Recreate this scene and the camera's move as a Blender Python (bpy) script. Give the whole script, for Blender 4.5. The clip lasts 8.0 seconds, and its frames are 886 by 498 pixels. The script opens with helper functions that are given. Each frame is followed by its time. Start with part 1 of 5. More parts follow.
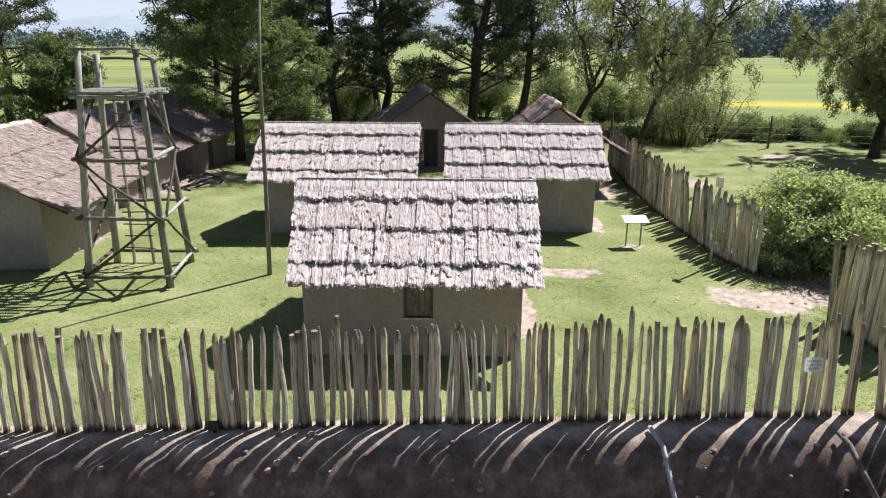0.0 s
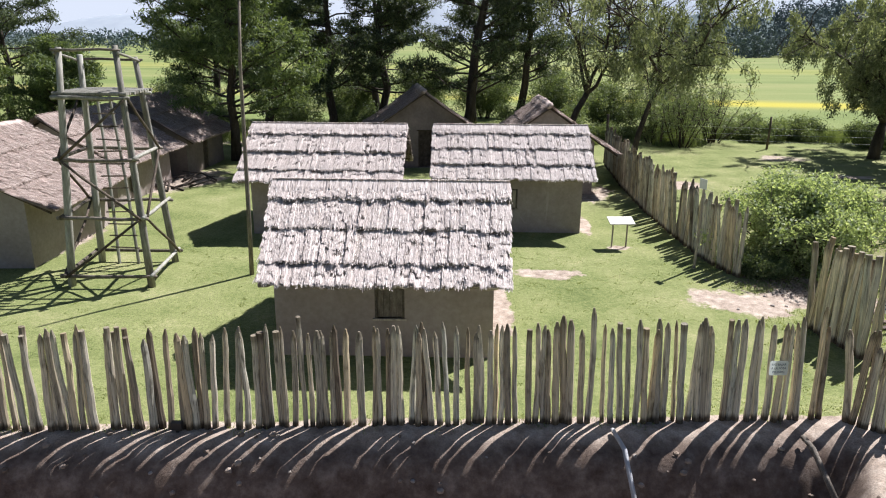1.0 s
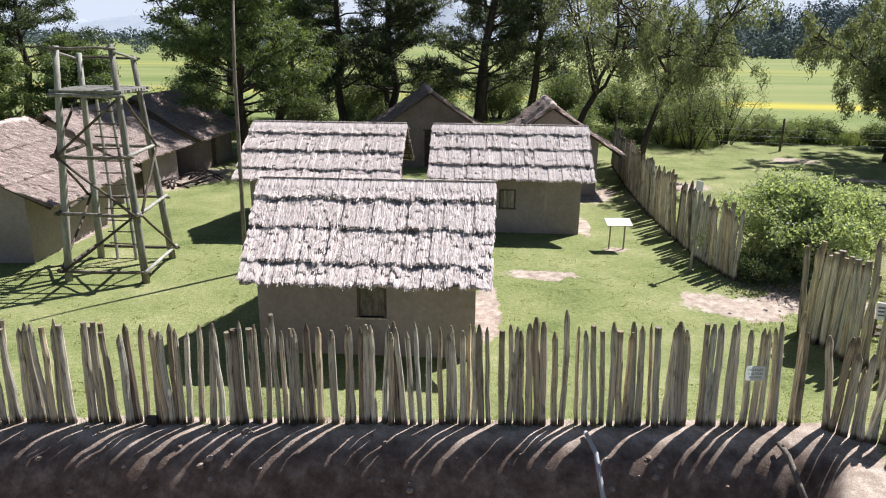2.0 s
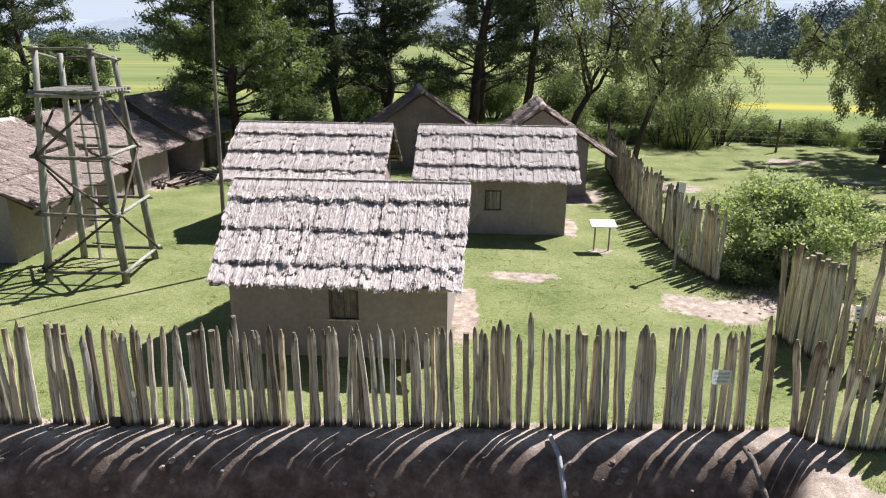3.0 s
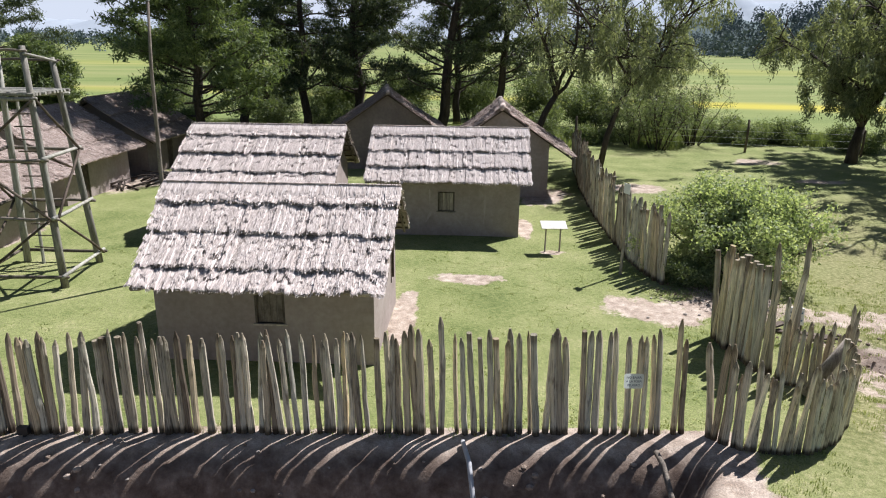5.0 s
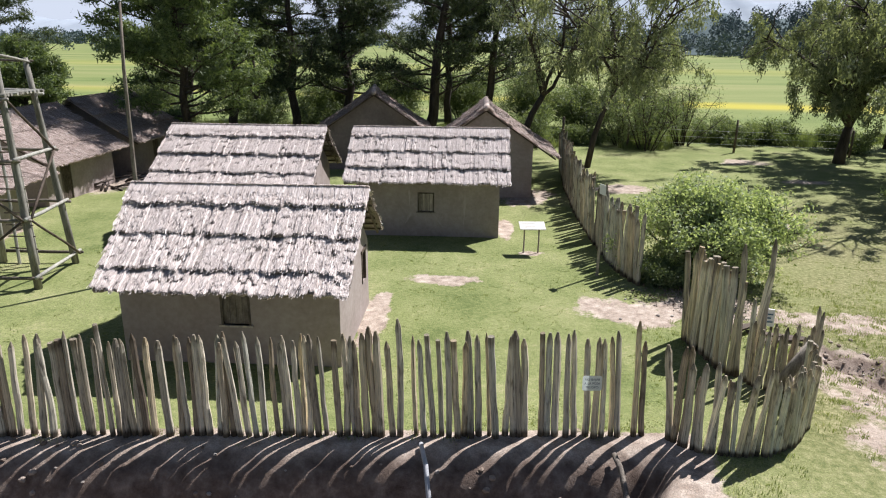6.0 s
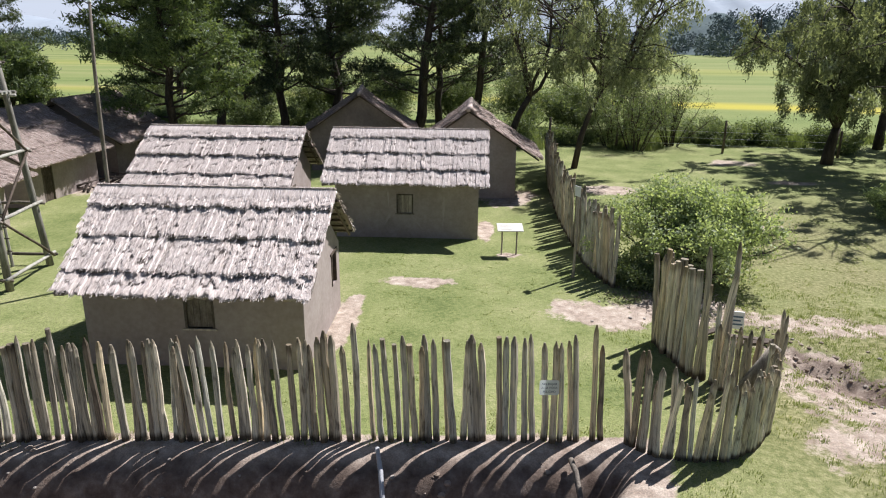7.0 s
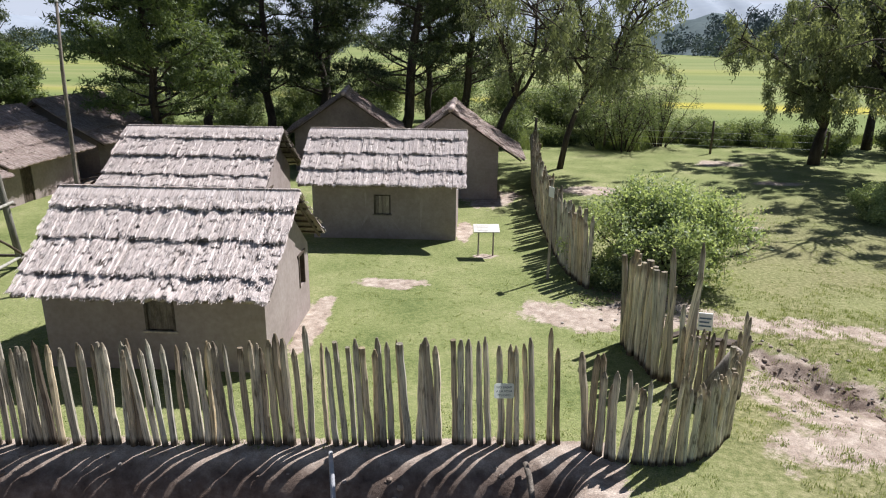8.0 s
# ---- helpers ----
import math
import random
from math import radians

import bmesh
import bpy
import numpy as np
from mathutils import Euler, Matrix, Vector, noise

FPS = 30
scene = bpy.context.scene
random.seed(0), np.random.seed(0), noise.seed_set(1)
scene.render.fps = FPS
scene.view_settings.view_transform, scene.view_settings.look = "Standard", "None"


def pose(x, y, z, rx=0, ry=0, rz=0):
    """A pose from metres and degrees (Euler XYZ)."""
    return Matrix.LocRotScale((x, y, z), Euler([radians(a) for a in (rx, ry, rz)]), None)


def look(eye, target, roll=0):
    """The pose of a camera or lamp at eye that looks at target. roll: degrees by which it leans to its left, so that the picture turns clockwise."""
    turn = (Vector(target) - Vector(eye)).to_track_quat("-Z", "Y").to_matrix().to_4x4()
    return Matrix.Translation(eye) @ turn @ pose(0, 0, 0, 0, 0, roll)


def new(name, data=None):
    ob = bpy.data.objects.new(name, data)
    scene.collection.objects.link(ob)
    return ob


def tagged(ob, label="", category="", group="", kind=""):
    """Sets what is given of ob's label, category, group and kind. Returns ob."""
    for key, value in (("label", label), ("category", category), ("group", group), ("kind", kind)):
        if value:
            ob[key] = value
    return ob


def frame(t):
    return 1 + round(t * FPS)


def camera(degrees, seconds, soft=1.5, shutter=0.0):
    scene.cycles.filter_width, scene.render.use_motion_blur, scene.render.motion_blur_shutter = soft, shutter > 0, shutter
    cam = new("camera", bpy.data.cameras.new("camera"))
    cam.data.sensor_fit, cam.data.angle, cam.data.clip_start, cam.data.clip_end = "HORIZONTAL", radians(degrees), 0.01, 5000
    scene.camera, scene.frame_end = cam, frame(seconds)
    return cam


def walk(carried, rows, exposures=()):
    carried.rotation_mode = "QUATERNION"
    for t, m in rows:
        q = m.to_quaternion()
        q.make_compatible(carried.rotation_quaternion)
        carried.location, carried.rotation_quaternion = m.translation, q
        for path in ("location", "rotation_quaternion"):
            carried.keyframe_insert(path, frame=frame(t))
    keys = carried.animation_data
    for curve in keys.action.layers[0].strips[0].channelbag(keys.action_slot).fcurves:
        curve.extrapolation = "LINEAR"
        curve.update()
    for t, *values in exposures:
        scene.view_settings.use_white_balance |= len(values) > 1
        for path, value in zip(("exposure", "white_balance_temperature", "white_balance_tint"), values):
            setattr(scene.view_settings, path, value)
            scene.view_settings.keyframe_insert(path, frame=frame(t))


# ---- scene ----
cam = camera(66.2, 8.0, soft=1.1)
PATH = [
    (0, (-0.193, -0.025, 6.287), (-0.218, 1.89, 5.709), 0.4),
    (0.5, (0.161, -0.012, 6.3), (0.132, 1.903, 5.722), 0.4),
    (1, (0.551, 0.001, 6.312), (0.501, 1.915, 5.734), 0.4),
    (1.5, (0.936, 0.012, 6.316), (0.853, 1.924, 5.737), 0.5),
    (3, (1.931, 0.149, 6.333), (1.811, 2.06, 5.754), 0.6),
    (3.5, (2.256, 0.216, 6.359), (2.154, 2.127, 5.779), 0.6),
    (4, (2.566, 0.271, 6.369), (2.468, 2.183, 5.789), 0.6),
    (4.5, (2.884, 0.309, 6.375), (2.788, 2.221, 5.796), 0.6),
    (6, (3.858, 0.429, 6.399), (3.765, 2.341, 5.82), 0.6),
    (6.5, (4.194, 0.477, 6.423), (4.103, 2.389, 5.844), 0.6),
    (7, (4.53, 0.55, 6.437), (4.439, 2.462, 5.858), 0.6),
    (7.5, (4.864, 0.627, 6.437), (4.778, 2.539, 5.859), 0.7),
    (8, (5.221, 0.704, 6.433), (5.134, 2.616, 5.855), 0.6),
]
EXPOSURES = [(0, 0.70, 6250, 14), (1.5, 0.69, 6250, 14), (3.5, 0.64, 6250, 14), (4.5, 0.60, 6250, 14), (6.5, 0.54, 6250, 14), (8, 0.48, 6250, 14)]
walk(cam, [(t, look(eye, target, roll)) for t, eye, target, roll in PATH], EXPOSURES)

# ---- light ----
SUN_EL, SUN_AZ = 53.0, 46.0  # degrees; azimuth from +y towards +x
world = bpy.data.worlds.new("world")
scene.world = world
world.use_nodes = True
wn = world.node_tree
sky = wn.nodes.new("ShaderNodeTexSky")
sky.sky_type = "NISHITA"
sky.sun_disc = False
sky.sun_elevation, sky.sun_rotation = radians(SUN_EL), radians(SUN_AZ)
sky.air_density, sky.dust_density = 1.0, 0.7
wn.links.new(sky.outputs["Color"], wn.nodes["Background"].inputs["Color"])
wn.nodes["Background"].inputs["Strength"].default_value = 0.05
sun = new("sun", bpy.data.lights.new("sun", "SUN"))
sun.data.energy, sun.data.angle, sun.data.color = 5.8, radians(0.55), (1.0, 0.97, 0.94)
e, a = radians(SUN_EL), radians(SUN_AZ)
SUN_DIR = Vector((math.sin(a) * math.cos(e), math.cos(a) * math.cos(e), math.sin(e)))
sun.matrix_world = look(tuple(SUN_DIR * 60), (0, 0, 0))


# ---- materials ----
def nodes_of(name):
    m = bpy.data.materials.new(name)
    m.use_nodes = True
    return m, m.node_tree.nodes, m.node_tree.links, m.node_tree.nodes["Principled BSDF"]


def rgb(c):
    return (*c, 1.0)


def mixer(nt, kind="MIX"):
    n = nt.nodes.new("ShaderNodeMix")
    n.data_type, n.blend_type = "RGBA", kind
    return n


def ramp(nt, fac, stops):
    r = nt.nodes.new("ShaderNodeValToRGB")
    while len(r.color_ramp.elements) < len(stops):
        r.color_ramp.elements.new(0.5)
    for el, (p, c) in zip(r.color_ramp.elements, stops):
        el.position, el.color = p, rgb(c)
    nt.links.new(fac, r.inputs["Fac"])
    return r.outputs["Color"]


def noise_tex(nt, vec, scale, detail=4.0, rough=0.6):
    n = nt.nodes.new("ShaderNodeTexNoise")
    n.inputs["Scale"].default_value, n.inputs["Detail"].default_value = scale, detail
    n.inputs["Roughness"].default_value = rough
    nt.links.new(vec, n.inputs["Vector"])
    return n.outputs["Fac"]


def surf(name, dark, mid, light, coarse=1.0, fine=12.0, roughness=0.9, bump=0.3, bump_size=0.01,
         vary=None, amount=0.25, stretch=(1, 1, 1), spec=0.2, local=True):
    """Two scales of grain between three tones; vary: 'object' or 'island' gives each piece its own tone."""
    m, nd, ln, bsdf = nodes_of(name)
    nt = m.node_tree
    tc = nd.new("ShaderNodeTexCoord")
    mp = nd.new("ShaderNodeMapping")
    mp.inputs["Scale"].default_value = stretch
    if local:
        ln.new(tc.outputs["Object"], mp.inputs["Vector"])
    else:
        geo0 = nd.new("ShaderNodeNewGeometry")
        ln.new(geo0.outputs["Position"], mp.inputs["Vector"])
    vec = mp.outputs["Vector"]
    if vary:
        if vary == "object":
            info = nd.new("ShaderNodeObjectInfo")
            rnd = info.outputs["Random"]
        else:
            info = nd.new("ShaderNodeNewGeometry")
            rnd = info.outputs["Random Per Island"]
        sh = nd.new("ShaderNodeVectorMath")
        sh.operation = "ADD"
        sc = nd.new("ShaderNodeMath")
        sc.operation = "MULTIPLY"
        sc.inputs[1].default_value = 37.0
        ln.new(rnd, sc.inputs[0])
        ln.new(vec, sh.inputs[0])
        ln.new(sc.outputs[0], sh.inputs[1])
        vec = sh.outputs["Vector"]
    a1 = noise_tex(nt, vec, coarse, 4.0, 0.6)
    a2 = noise_tex(nt, vec, fine, 6.0, 0.7)
    add = nd.new("ShaderNodeMath")
    add.operation = "MULTIPLY_ADD"
    add.inputs[1].default_value, add.inputs[2].default_value = 0.55, 0.0
    ln.new(a1, add.inputs[0])
    add2 = nd.new("ShaderNodeMath")
    add2.operation = "MULTIPLY_ADD"
    add2.inputs[1].default_value = 0.45
    ln.new(a2, add2.inputs[0])
    ln.new(add.outputs[0], add2.inputs[2])
    fac = add2.outputs[0]
    if vary:
        mr = nd.new("ShaderNodeMath")
        mr.operation = "MULTIPLY_ADD"
        mr.inputs[1].default_value = amount
        sub = nd.new("ShaderNodeMath")
        sub.operation = "SUBTRACT"
        sub.inputs[1].default_value = 0.5
        ln.new(rnd, sub.inputs[0])
        ln.new(sub.outputs[0], mr.inputs[0])
        ln.new(fac, mr.inputs[2])
        fac = mr.outputs[0]
    col = ramp(nt, fac, [(0.33, dark), (0.5, mid), (0.67, light)])
    ln.new(col, bsdf.inputs["Base Color"])
    bsdf.inputs["Roughness"].default_value = roughness
    bsdf.inputs["Specular IOR Level"].default_value = spec
    if bump:
        b = nd.new("ShaderNodeBump")
        b.inputs["Strength"].default_value, b.inputs["Distance"].default_value = bump, bump_size
        ln.new(a2, b.inputs["Height"])
        ln.new(b.outputs["Normal"], bsdf.inputs["Normal"])
    return m


def leaf_mat(name, dark, mid, light, through_amount=0.35):
    m, nd, ln, bsdf = nodes_of(name)
    nt = m.node_tree
    geo = nd.new("ShaderNodeNewGeometry")
    big = noise_tex(nt, geo.outputs["Position"], 0.7, 2.0)
    add = nd.new("ShaderNodeMath")
    add.operation = "MULTIPLY_ADD"
    add.inputs[1].default_value = 0.5
    half = nd.new("ShaderNodeMath")
    half.operation = "MULTIPLY"
    half.inputs[1].default_value = 0.5
    ln.new(big, half.inputs[0])
    ln.new(geo.outputs["Random Per Island"], add.inputs[0])
    ln.new(half.outputs[0], add.inputs[2])
    col = ramp(nt, add.outputs[0], [(0.1, dark), (0.5, mid), (0.9, light)])
    ln.new(col, bsdf.inputs["Base Color"])
    bsdf.inputs["Roughness"].default_value = 0.55
    bsdf.inputs["Specular IOR Level"].default_value = 0.3
    tr = nd.new("ShaderNodeBsdfTranslucent")
    bright = mixer(nt, "MULTIPLY")
    bright.inputs[0].default_value = 1.0
    ln.new(col, bright.inputs[6])
    bright.inputs[7].default_value = (1.5, 1.5, 0.7, 1)
    ln.new(bright.outputs[2], tr.inputs["Color"])
    mx = nd.new("ShaderNodeMixShader")
    mx.inputs[0].default_value = through_amount
    ln.new(bsdf.outputs[0], mx.inputs[1])
    ln.new(tr.outputs[0], mx.inputs[2])
    ln.new(mx.outputs[0], nd["Material Output"].inputs["Surface"])
    return m


WEATHERED = surf("weathered_wood", (0.13, 0.112, 0.092), (0.335, 0.295, 0.24), (0.56, 0.50, 0.41), 1.6, 9.0, 0.85, 0.5, 0.008,
                 "object", 0.28, (6, 6, 0.8))


def stake_mat(name):
    """Split stakes: each its own grey, tan or brown, streaked along the grain, dark at the foot and at the hewn tip."""
    m, nd, ln, bsdf = nodes_of(name)
    nt = m.node_tree
    tc = nd.new("ShaderNodeTexCoord")
    info = nd.new("ShaderNodeObjectInfo")
    shift = nd.new("ShaderNodeVectorMath")
    shift.operation = "MULTIPLY_ADD"
    shift.inputs[1].default_value = (1, 1, 1)
    ln.new(tc.outputs["Object"], shift.inputs[0])
    many = nd.new("ShaderNodeMath")
    many.operation = "MULTIPLY"
    many.inputs[1].default_value = 53.0
    ln.new(info.outputs["Random"], many.inputs[0])
    ln.new(many.outputs[0], shift.inputs[2])

    def stretched(v):
        mp = nd.new("ShaderNodeMapping")
        mp.inputs["Scale"].default_value = v
        ln.new(shift.outputs["Vector"], mp.inputs["Vector"])
        return mp.outputs["Vector"]
    tone = ramp(nt, info.outputs["Random"], [(0.0, (0.17, 0.14, 0.112)), (0.14, (0.56, 0.525, 0.445)), (0.28, (0.36, 0.335, 0.285)), (0.42, (0.64, 0.545, 0.385)), (0.54, (0.25, 0.21, 0.165)),
                                             (0.68, (0.50, 0.50, 0.44)), (0.84, (0.32, 0.27, 0.205)), (1.0, (0.66, 0.61, 0.50))])
    streak = noise_tex(nt, stretched((60, 60, 2.2)), 1.0, 4.0, 0.65)
    blotch = noise_tex(nt, stretched((9, 9, 4.0)), 1.0, 3.0, 0.6)
    sc = ramp(nt, streak, [(0.32, (0.3, 0.28, 0.25)), (0.46, (0.95, 0.95, 0.94)), (0.66, (1.4, 1.38, 1.32))])
    bc = ramp(nt, blotch, [(0.28, (0.34, 0.32, 0.30)), (0.42, (0.95, 0.95, 0.94)), (0.7, (1.18, 1.16, 1.08))])
    m1, m2, m3 = mixer(nt, "MULTIPLY"), mixer(nt, "MULTIPLY"), mixer(nt, "MULTIPLY")
    for x in (m1, m2, m3):
        x.inputs[0].default_value = 1.0
    ln.new(tone, m1.inputs[6])
    ln.new(sc, m1.inputs[7])
    ln.new(m1.outputs[2], m2.inputs[6])
    ln.new(bc, m2.inputs[7])
    xyz = nd.new("ShaderNodeSeparateXYZ")
    ln.new(tc.outputs["Object"], xyz.inputs[0])
    wob = nd.new("ShaderNodeMath")
    wob.operation = "MULTIPLY_ADD"
    wob.inputs[1].default_value = 0.09
    ln.new(blotch, wob.inputs[0])
    ln.new(xyz.outputs["Z"], wob.inputs[2])
    foot = ramp(nt, wob.outputs[0], [(0.085, (0.22, 0.19, 0.17)), (0.135, (1, 1, 1)), (0.93, (1, 1, 1)), (1.0, (0.5, 0.47, 0.43))])
    ln.new(m2.outputs[2], m3.inputs[6])
    ln.new(foot, m3.inputs[7])
    ln.new(m3.outputs[2], bsdf.inputs["Base Color"])
    bsdf.inputs["Roughness"].default_value, bsdf.inputs["Specular IOR Level"].default_value = 0.85, 0.2
    b = nd.new("ShaderNodeBump")
    b.inputs["Strength"].default_value, b.inputs["Distance"].default_value = 0.5, 0.006
    ln.new(streak, b.inputs["Height"])
    ln.new(b.outputs["Normal"], bsdf.inputs["Normal"])
    return m


STAKE = stake_mat("split_stake_wood")
TOWER_WOOD = surf("tower_wood", (0.13, 0.12, 0.10), (0.27, 0.26, 0.22), (0.42, 0.42, 0.37), 1.6, 9.0, 0.85, 0.5, 0.006,
                  "object", 0.2, (6, 6, 0.8))
DARK_WOOD = surf("dark_wood", (0.035, 0.028, 0.022), (0.085, 0.065, 0.05), (0.16, 0.13, 0.10), 2.0, 14.0, 0.8, 0.5, 0.006,
                 "object", 0.15, (3, 3, 3))
# Brown wood; on the tower's crossbeams it also stands in for shade.
BEAM_WOOD = surf("brown_pole_wood", (0.06, 0.05, 0.04), (0.135, 0.115, 0.092), (0.25, 0.22, 0.18), 2.0, 12.0, 0.85, 0.5, 0.006, "object", 0.2, (5, 5, 2))
MUD = surf("mud_plaster", (0.25, 0.205, 0.185), (0.325, 0.275, 0.25), (0.41, 0.358, 0.33), 0.9, 9.0, 0.95, 0.25, 0.008, None, 0.2, local=False)
# Same plaster with the trees' shade put into darker tones, for two huts.
MUD_SHADED = surf("shaded_mud_plaster", (0.145, 0.118, 0.104), (0.205, 0.168, 0.148), (0.27, 0.225, 0.20), 0.9, 9.0, 0.95, 0.6, 0.02, None, 0.2, local=False)
STRAW = surf("pale_straw", (0.36, 0.295, 0.26), (0.62, 0.545, 0.50), (0.87, 0.81, 0.77), 1.7, 7.0, 0.5, 0.4, 0.006, "island", 0.15, spec=0.3, local=False)
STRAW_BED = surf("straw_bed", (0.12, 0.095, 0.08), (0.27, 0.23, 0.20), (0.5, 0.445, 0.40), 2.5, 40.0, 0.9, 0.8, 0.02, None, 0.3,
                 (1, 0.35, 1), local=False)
OLD_STRAW = surf("old_straw", (0.20, 0.15, 0.125), (0.40, 0.32, 0.28), (0.60, 0.51, 0.455), 1.2, 18.0, 0.9, 0.4, 0.006, "island", 0.4, local=False)
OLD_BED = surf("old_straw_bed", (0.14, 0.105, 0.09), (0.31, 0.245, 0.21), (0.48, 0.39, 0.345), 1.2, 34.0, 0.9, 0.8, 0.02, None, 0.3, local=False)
BARK = surf("bark", (0.025, 0.02, 0.016), (0.06, 0.048, 0.04), (0.12, 0.10, 0.085), 1.5, 14.0, 0.95, 0.8, 0.03, None, 0.2, (3, 3, 0.7), local=False)
PINE_LEAF = leaf_mat("pine_needles", (0.022, 0.034, 0.021), (0.060, 0.082, 0.047), (0.155, 0.185, 0.098), 0.32)
CEDAR_LEAF = leaf_mat("cypress_leaf", (0.045, 0.068, 0.03), (0.105, 0.145, 0.062), (0.225, 0.275, 0.125), 0.36)
EUC_LEAF = leaf_mat("eucalyptus_leaf", (0.065, 0.084, 0.054), (0.165, 0.192, 0.124), (0.35, 0.375, 0.265), 0.40)
BUSH_LEAF = leaf_mat("bush_leaf", (0.13, 0.175, 0.09), (0.30, 0.365, 0.205), (0.55, 0.60, 0.42), 0.45)
SHRUB_LEAF = leaf_mat("shrub_leaf", (0.06, 0.08, 0.042), (0.13, 0.17, 0.085), (0.27, 0.315, 0.17), 0.38)
TALL_GRASS = leaf_mat("rank_grass", (0.07, 0.10, 0.04), (0.14, 0.18, 0.075), (0.26, 0.28, 0.15), 0.4)
GRASS_BLADE = leaf_mat("grass_blade", (0.10, 0.14, 0.045), (0.19, 0.235, 0.085), (0.34, 0.35, 0.17), 0.4)
STONE = surf("stone", (0.16, 0.14, 0.12), (0.28, 0.25, 0.22), (0.42, 0.38, 0.33), 3.0, 18.0, 0.9, 0.6, 0.02, "object", 0.3)
METAL = surf("galvanised_pipe", (0.26, 0.27, 0.28), (0.40, 0.41, 0.42), (0.52, 0.53, 0.54), 3.0, 20.0, 0.55, 0.1, 0.003, None, 0.2, spec=0.5)
WHITE_PAINT = surf("white_paint", (0.66, 0.67, 0.64), (0.74, 0.74, 0.71), (0.80, 0.80, 0.77), 2.0, 20.0, 0.5, 0.05, 0.002, None, 0.2, spec=0.4)
BOARD_PAINT = surf("faded_board_paint", (0.45, 0.43, 0.38), (0.58, 0.56, 0.50), (0.68, 0.66, 0.60), 3.0, 25.0, 0.6, 0.05, 0.002, spec=0.3)
SIGN_SHEET, nd, ln, bsdf = nodes_of("white_plastic_sheet")
bsdf.inputs["Base Color"].default_value, bsdf.inputs["Roughness"].default_value = (0.86, 0.88, 0.87, 1), 0.45
glow_through = nd.new("ShaderNodeBsdfTranslucent")
glow_through.inputs["Color"].default_value = (0.86, 0.9, 0.9, 1)
sheet_mix = nd.new("ShaderNodeMixShader")
sheet_mix.inputs[0].default_value = 0.55
ln.new(bsdf.outputs[0], sheet_mix.inputs[1])
ln.new(glow_through.outputs[0], sheet_mix.inputs[2])
ln.new(sheet_mix.outputs[0], nd["Material Output"].inputs["Surface"])
CLOD = surf("dark_earth", (0.14, 0.105, 0.08), (0.24, 0.19, 0.15), (0.36, 0.30, 0.245), 2.0, 14.0, 0.95, 0.6, 0.02, "island", 0.3, local=False)
INK = surf("blue_ink", (0.07, 0.11, 0.17), (0.09, 0.14, 0.21), (0.11, 0.17, 0.25), 2.0, 20.0, 0.6, 0.0)
BLACK_PLASTIC = surf("black_plastic", (0.012, 0.012, 0.013), (0.02, 0.02, 0.021), (0.03, 0.03, 0.03), 3.0, 20.0, 0.45, 0.05, 0.002, spec=0.5)


# ---- geometry helpers ----
class Geo:
    """Collects vertices and faces of one mesh."""

    def __init__(self):
        self.v, self.f = [], []

    def box(self, x0, x1, y0, y1, z0, z1):
        n = len(self.v)
        self.v += [(x0, y0, z0), (x1, y0, z0), (x1, y1, z0), (x0, y1, z0), (x0, y0, z1), (x1, y0, z1), (x1, y1, z1), (x0, y1, z1)]
        self.f += [tuple(n + i for i in q) for q in ((0, 3, 2, 1), (4, 5, 6, 7), (0, 1, 5, 4), (1, 2, 6, 5), (2, 3, 7, 6), (3, 0, 4, 7))]
        return self

    def prism(self, outline, axis, lo, hi):
        """outline: (u, w) pairs, anticlockwise; extruded along axis 'x' or 'y' from lo to hi."""
        n, k = len(self.v), len(outline)
        for d in (lo, hi):
            self.v += [(d, u, w) if axis == "x" else (u, d, w) for u, w in outline]
        self.f += [tuple(n + i for i in range(k)), tuple(n + k + i for i in reversed(range(k)))]
        self.f += [(n + i, n + k + i, n + k + (i + 1) % k, n + (i + 1) % k) for i in range(k)]
        return self

    def tube(self, pts, radii, sides=7, squash=1.0, tip=False):
        pts = [Vector(p) for p in pts]
        n = len(self.v)
        side = None
        for i, p in enumerate(pts):
            d = (pts[min(i + 1, len(pts) - 1)] - pts[max(i - 1, 0)])
            d = d.normalized() if d.length > 1e-9 else Vector((0, 0, 1))
            if side is None:
                side = d.orthogonal().normalized()
            side = (side - d * side.dot(d)).normalized()
            up = d.cross(side)
            for j in range(sides):
                t = 2 * math.pi * j / sides
                self.v.append(tuple(p + radii[i] * (math.cos(t) * side + squash * math.sin(t) * up)))
        for i in range(len(pts) - 1):
            for j in range(sides):
                q, r = n + i * sides, (j + 1) % sides
                self.f.append((q + j, q + r, q + sides + r, q + sides + j))
        self.f.append(tuple(n + j for j in reversed(range(sides))))
        last = n + (len(pts) - 1) * sides
        if tip:
            d = (pts[-1] - pts[-2]).normalized()
            self.v.append(tuple(pts[-1] + d * radii[-1] * 2.2))
            self.f += [(last + j, last + (j + 1) % sides, len(self.v) - 1) for j in range(sides)]
        else:
            self.f.append(tuple(last + j for j in range(sides)))
        return self

    def mesh(self, name, material, smooth=False):
        me = bpy.data.meshes.new(name)
        me.from_pydata(self.v, [], self.f)
        me.materials.append(material)
        if smooth:
            me.polygons.foreach_set("use_smooth", [True] * len(me.polygons))
        me.update()
        return me


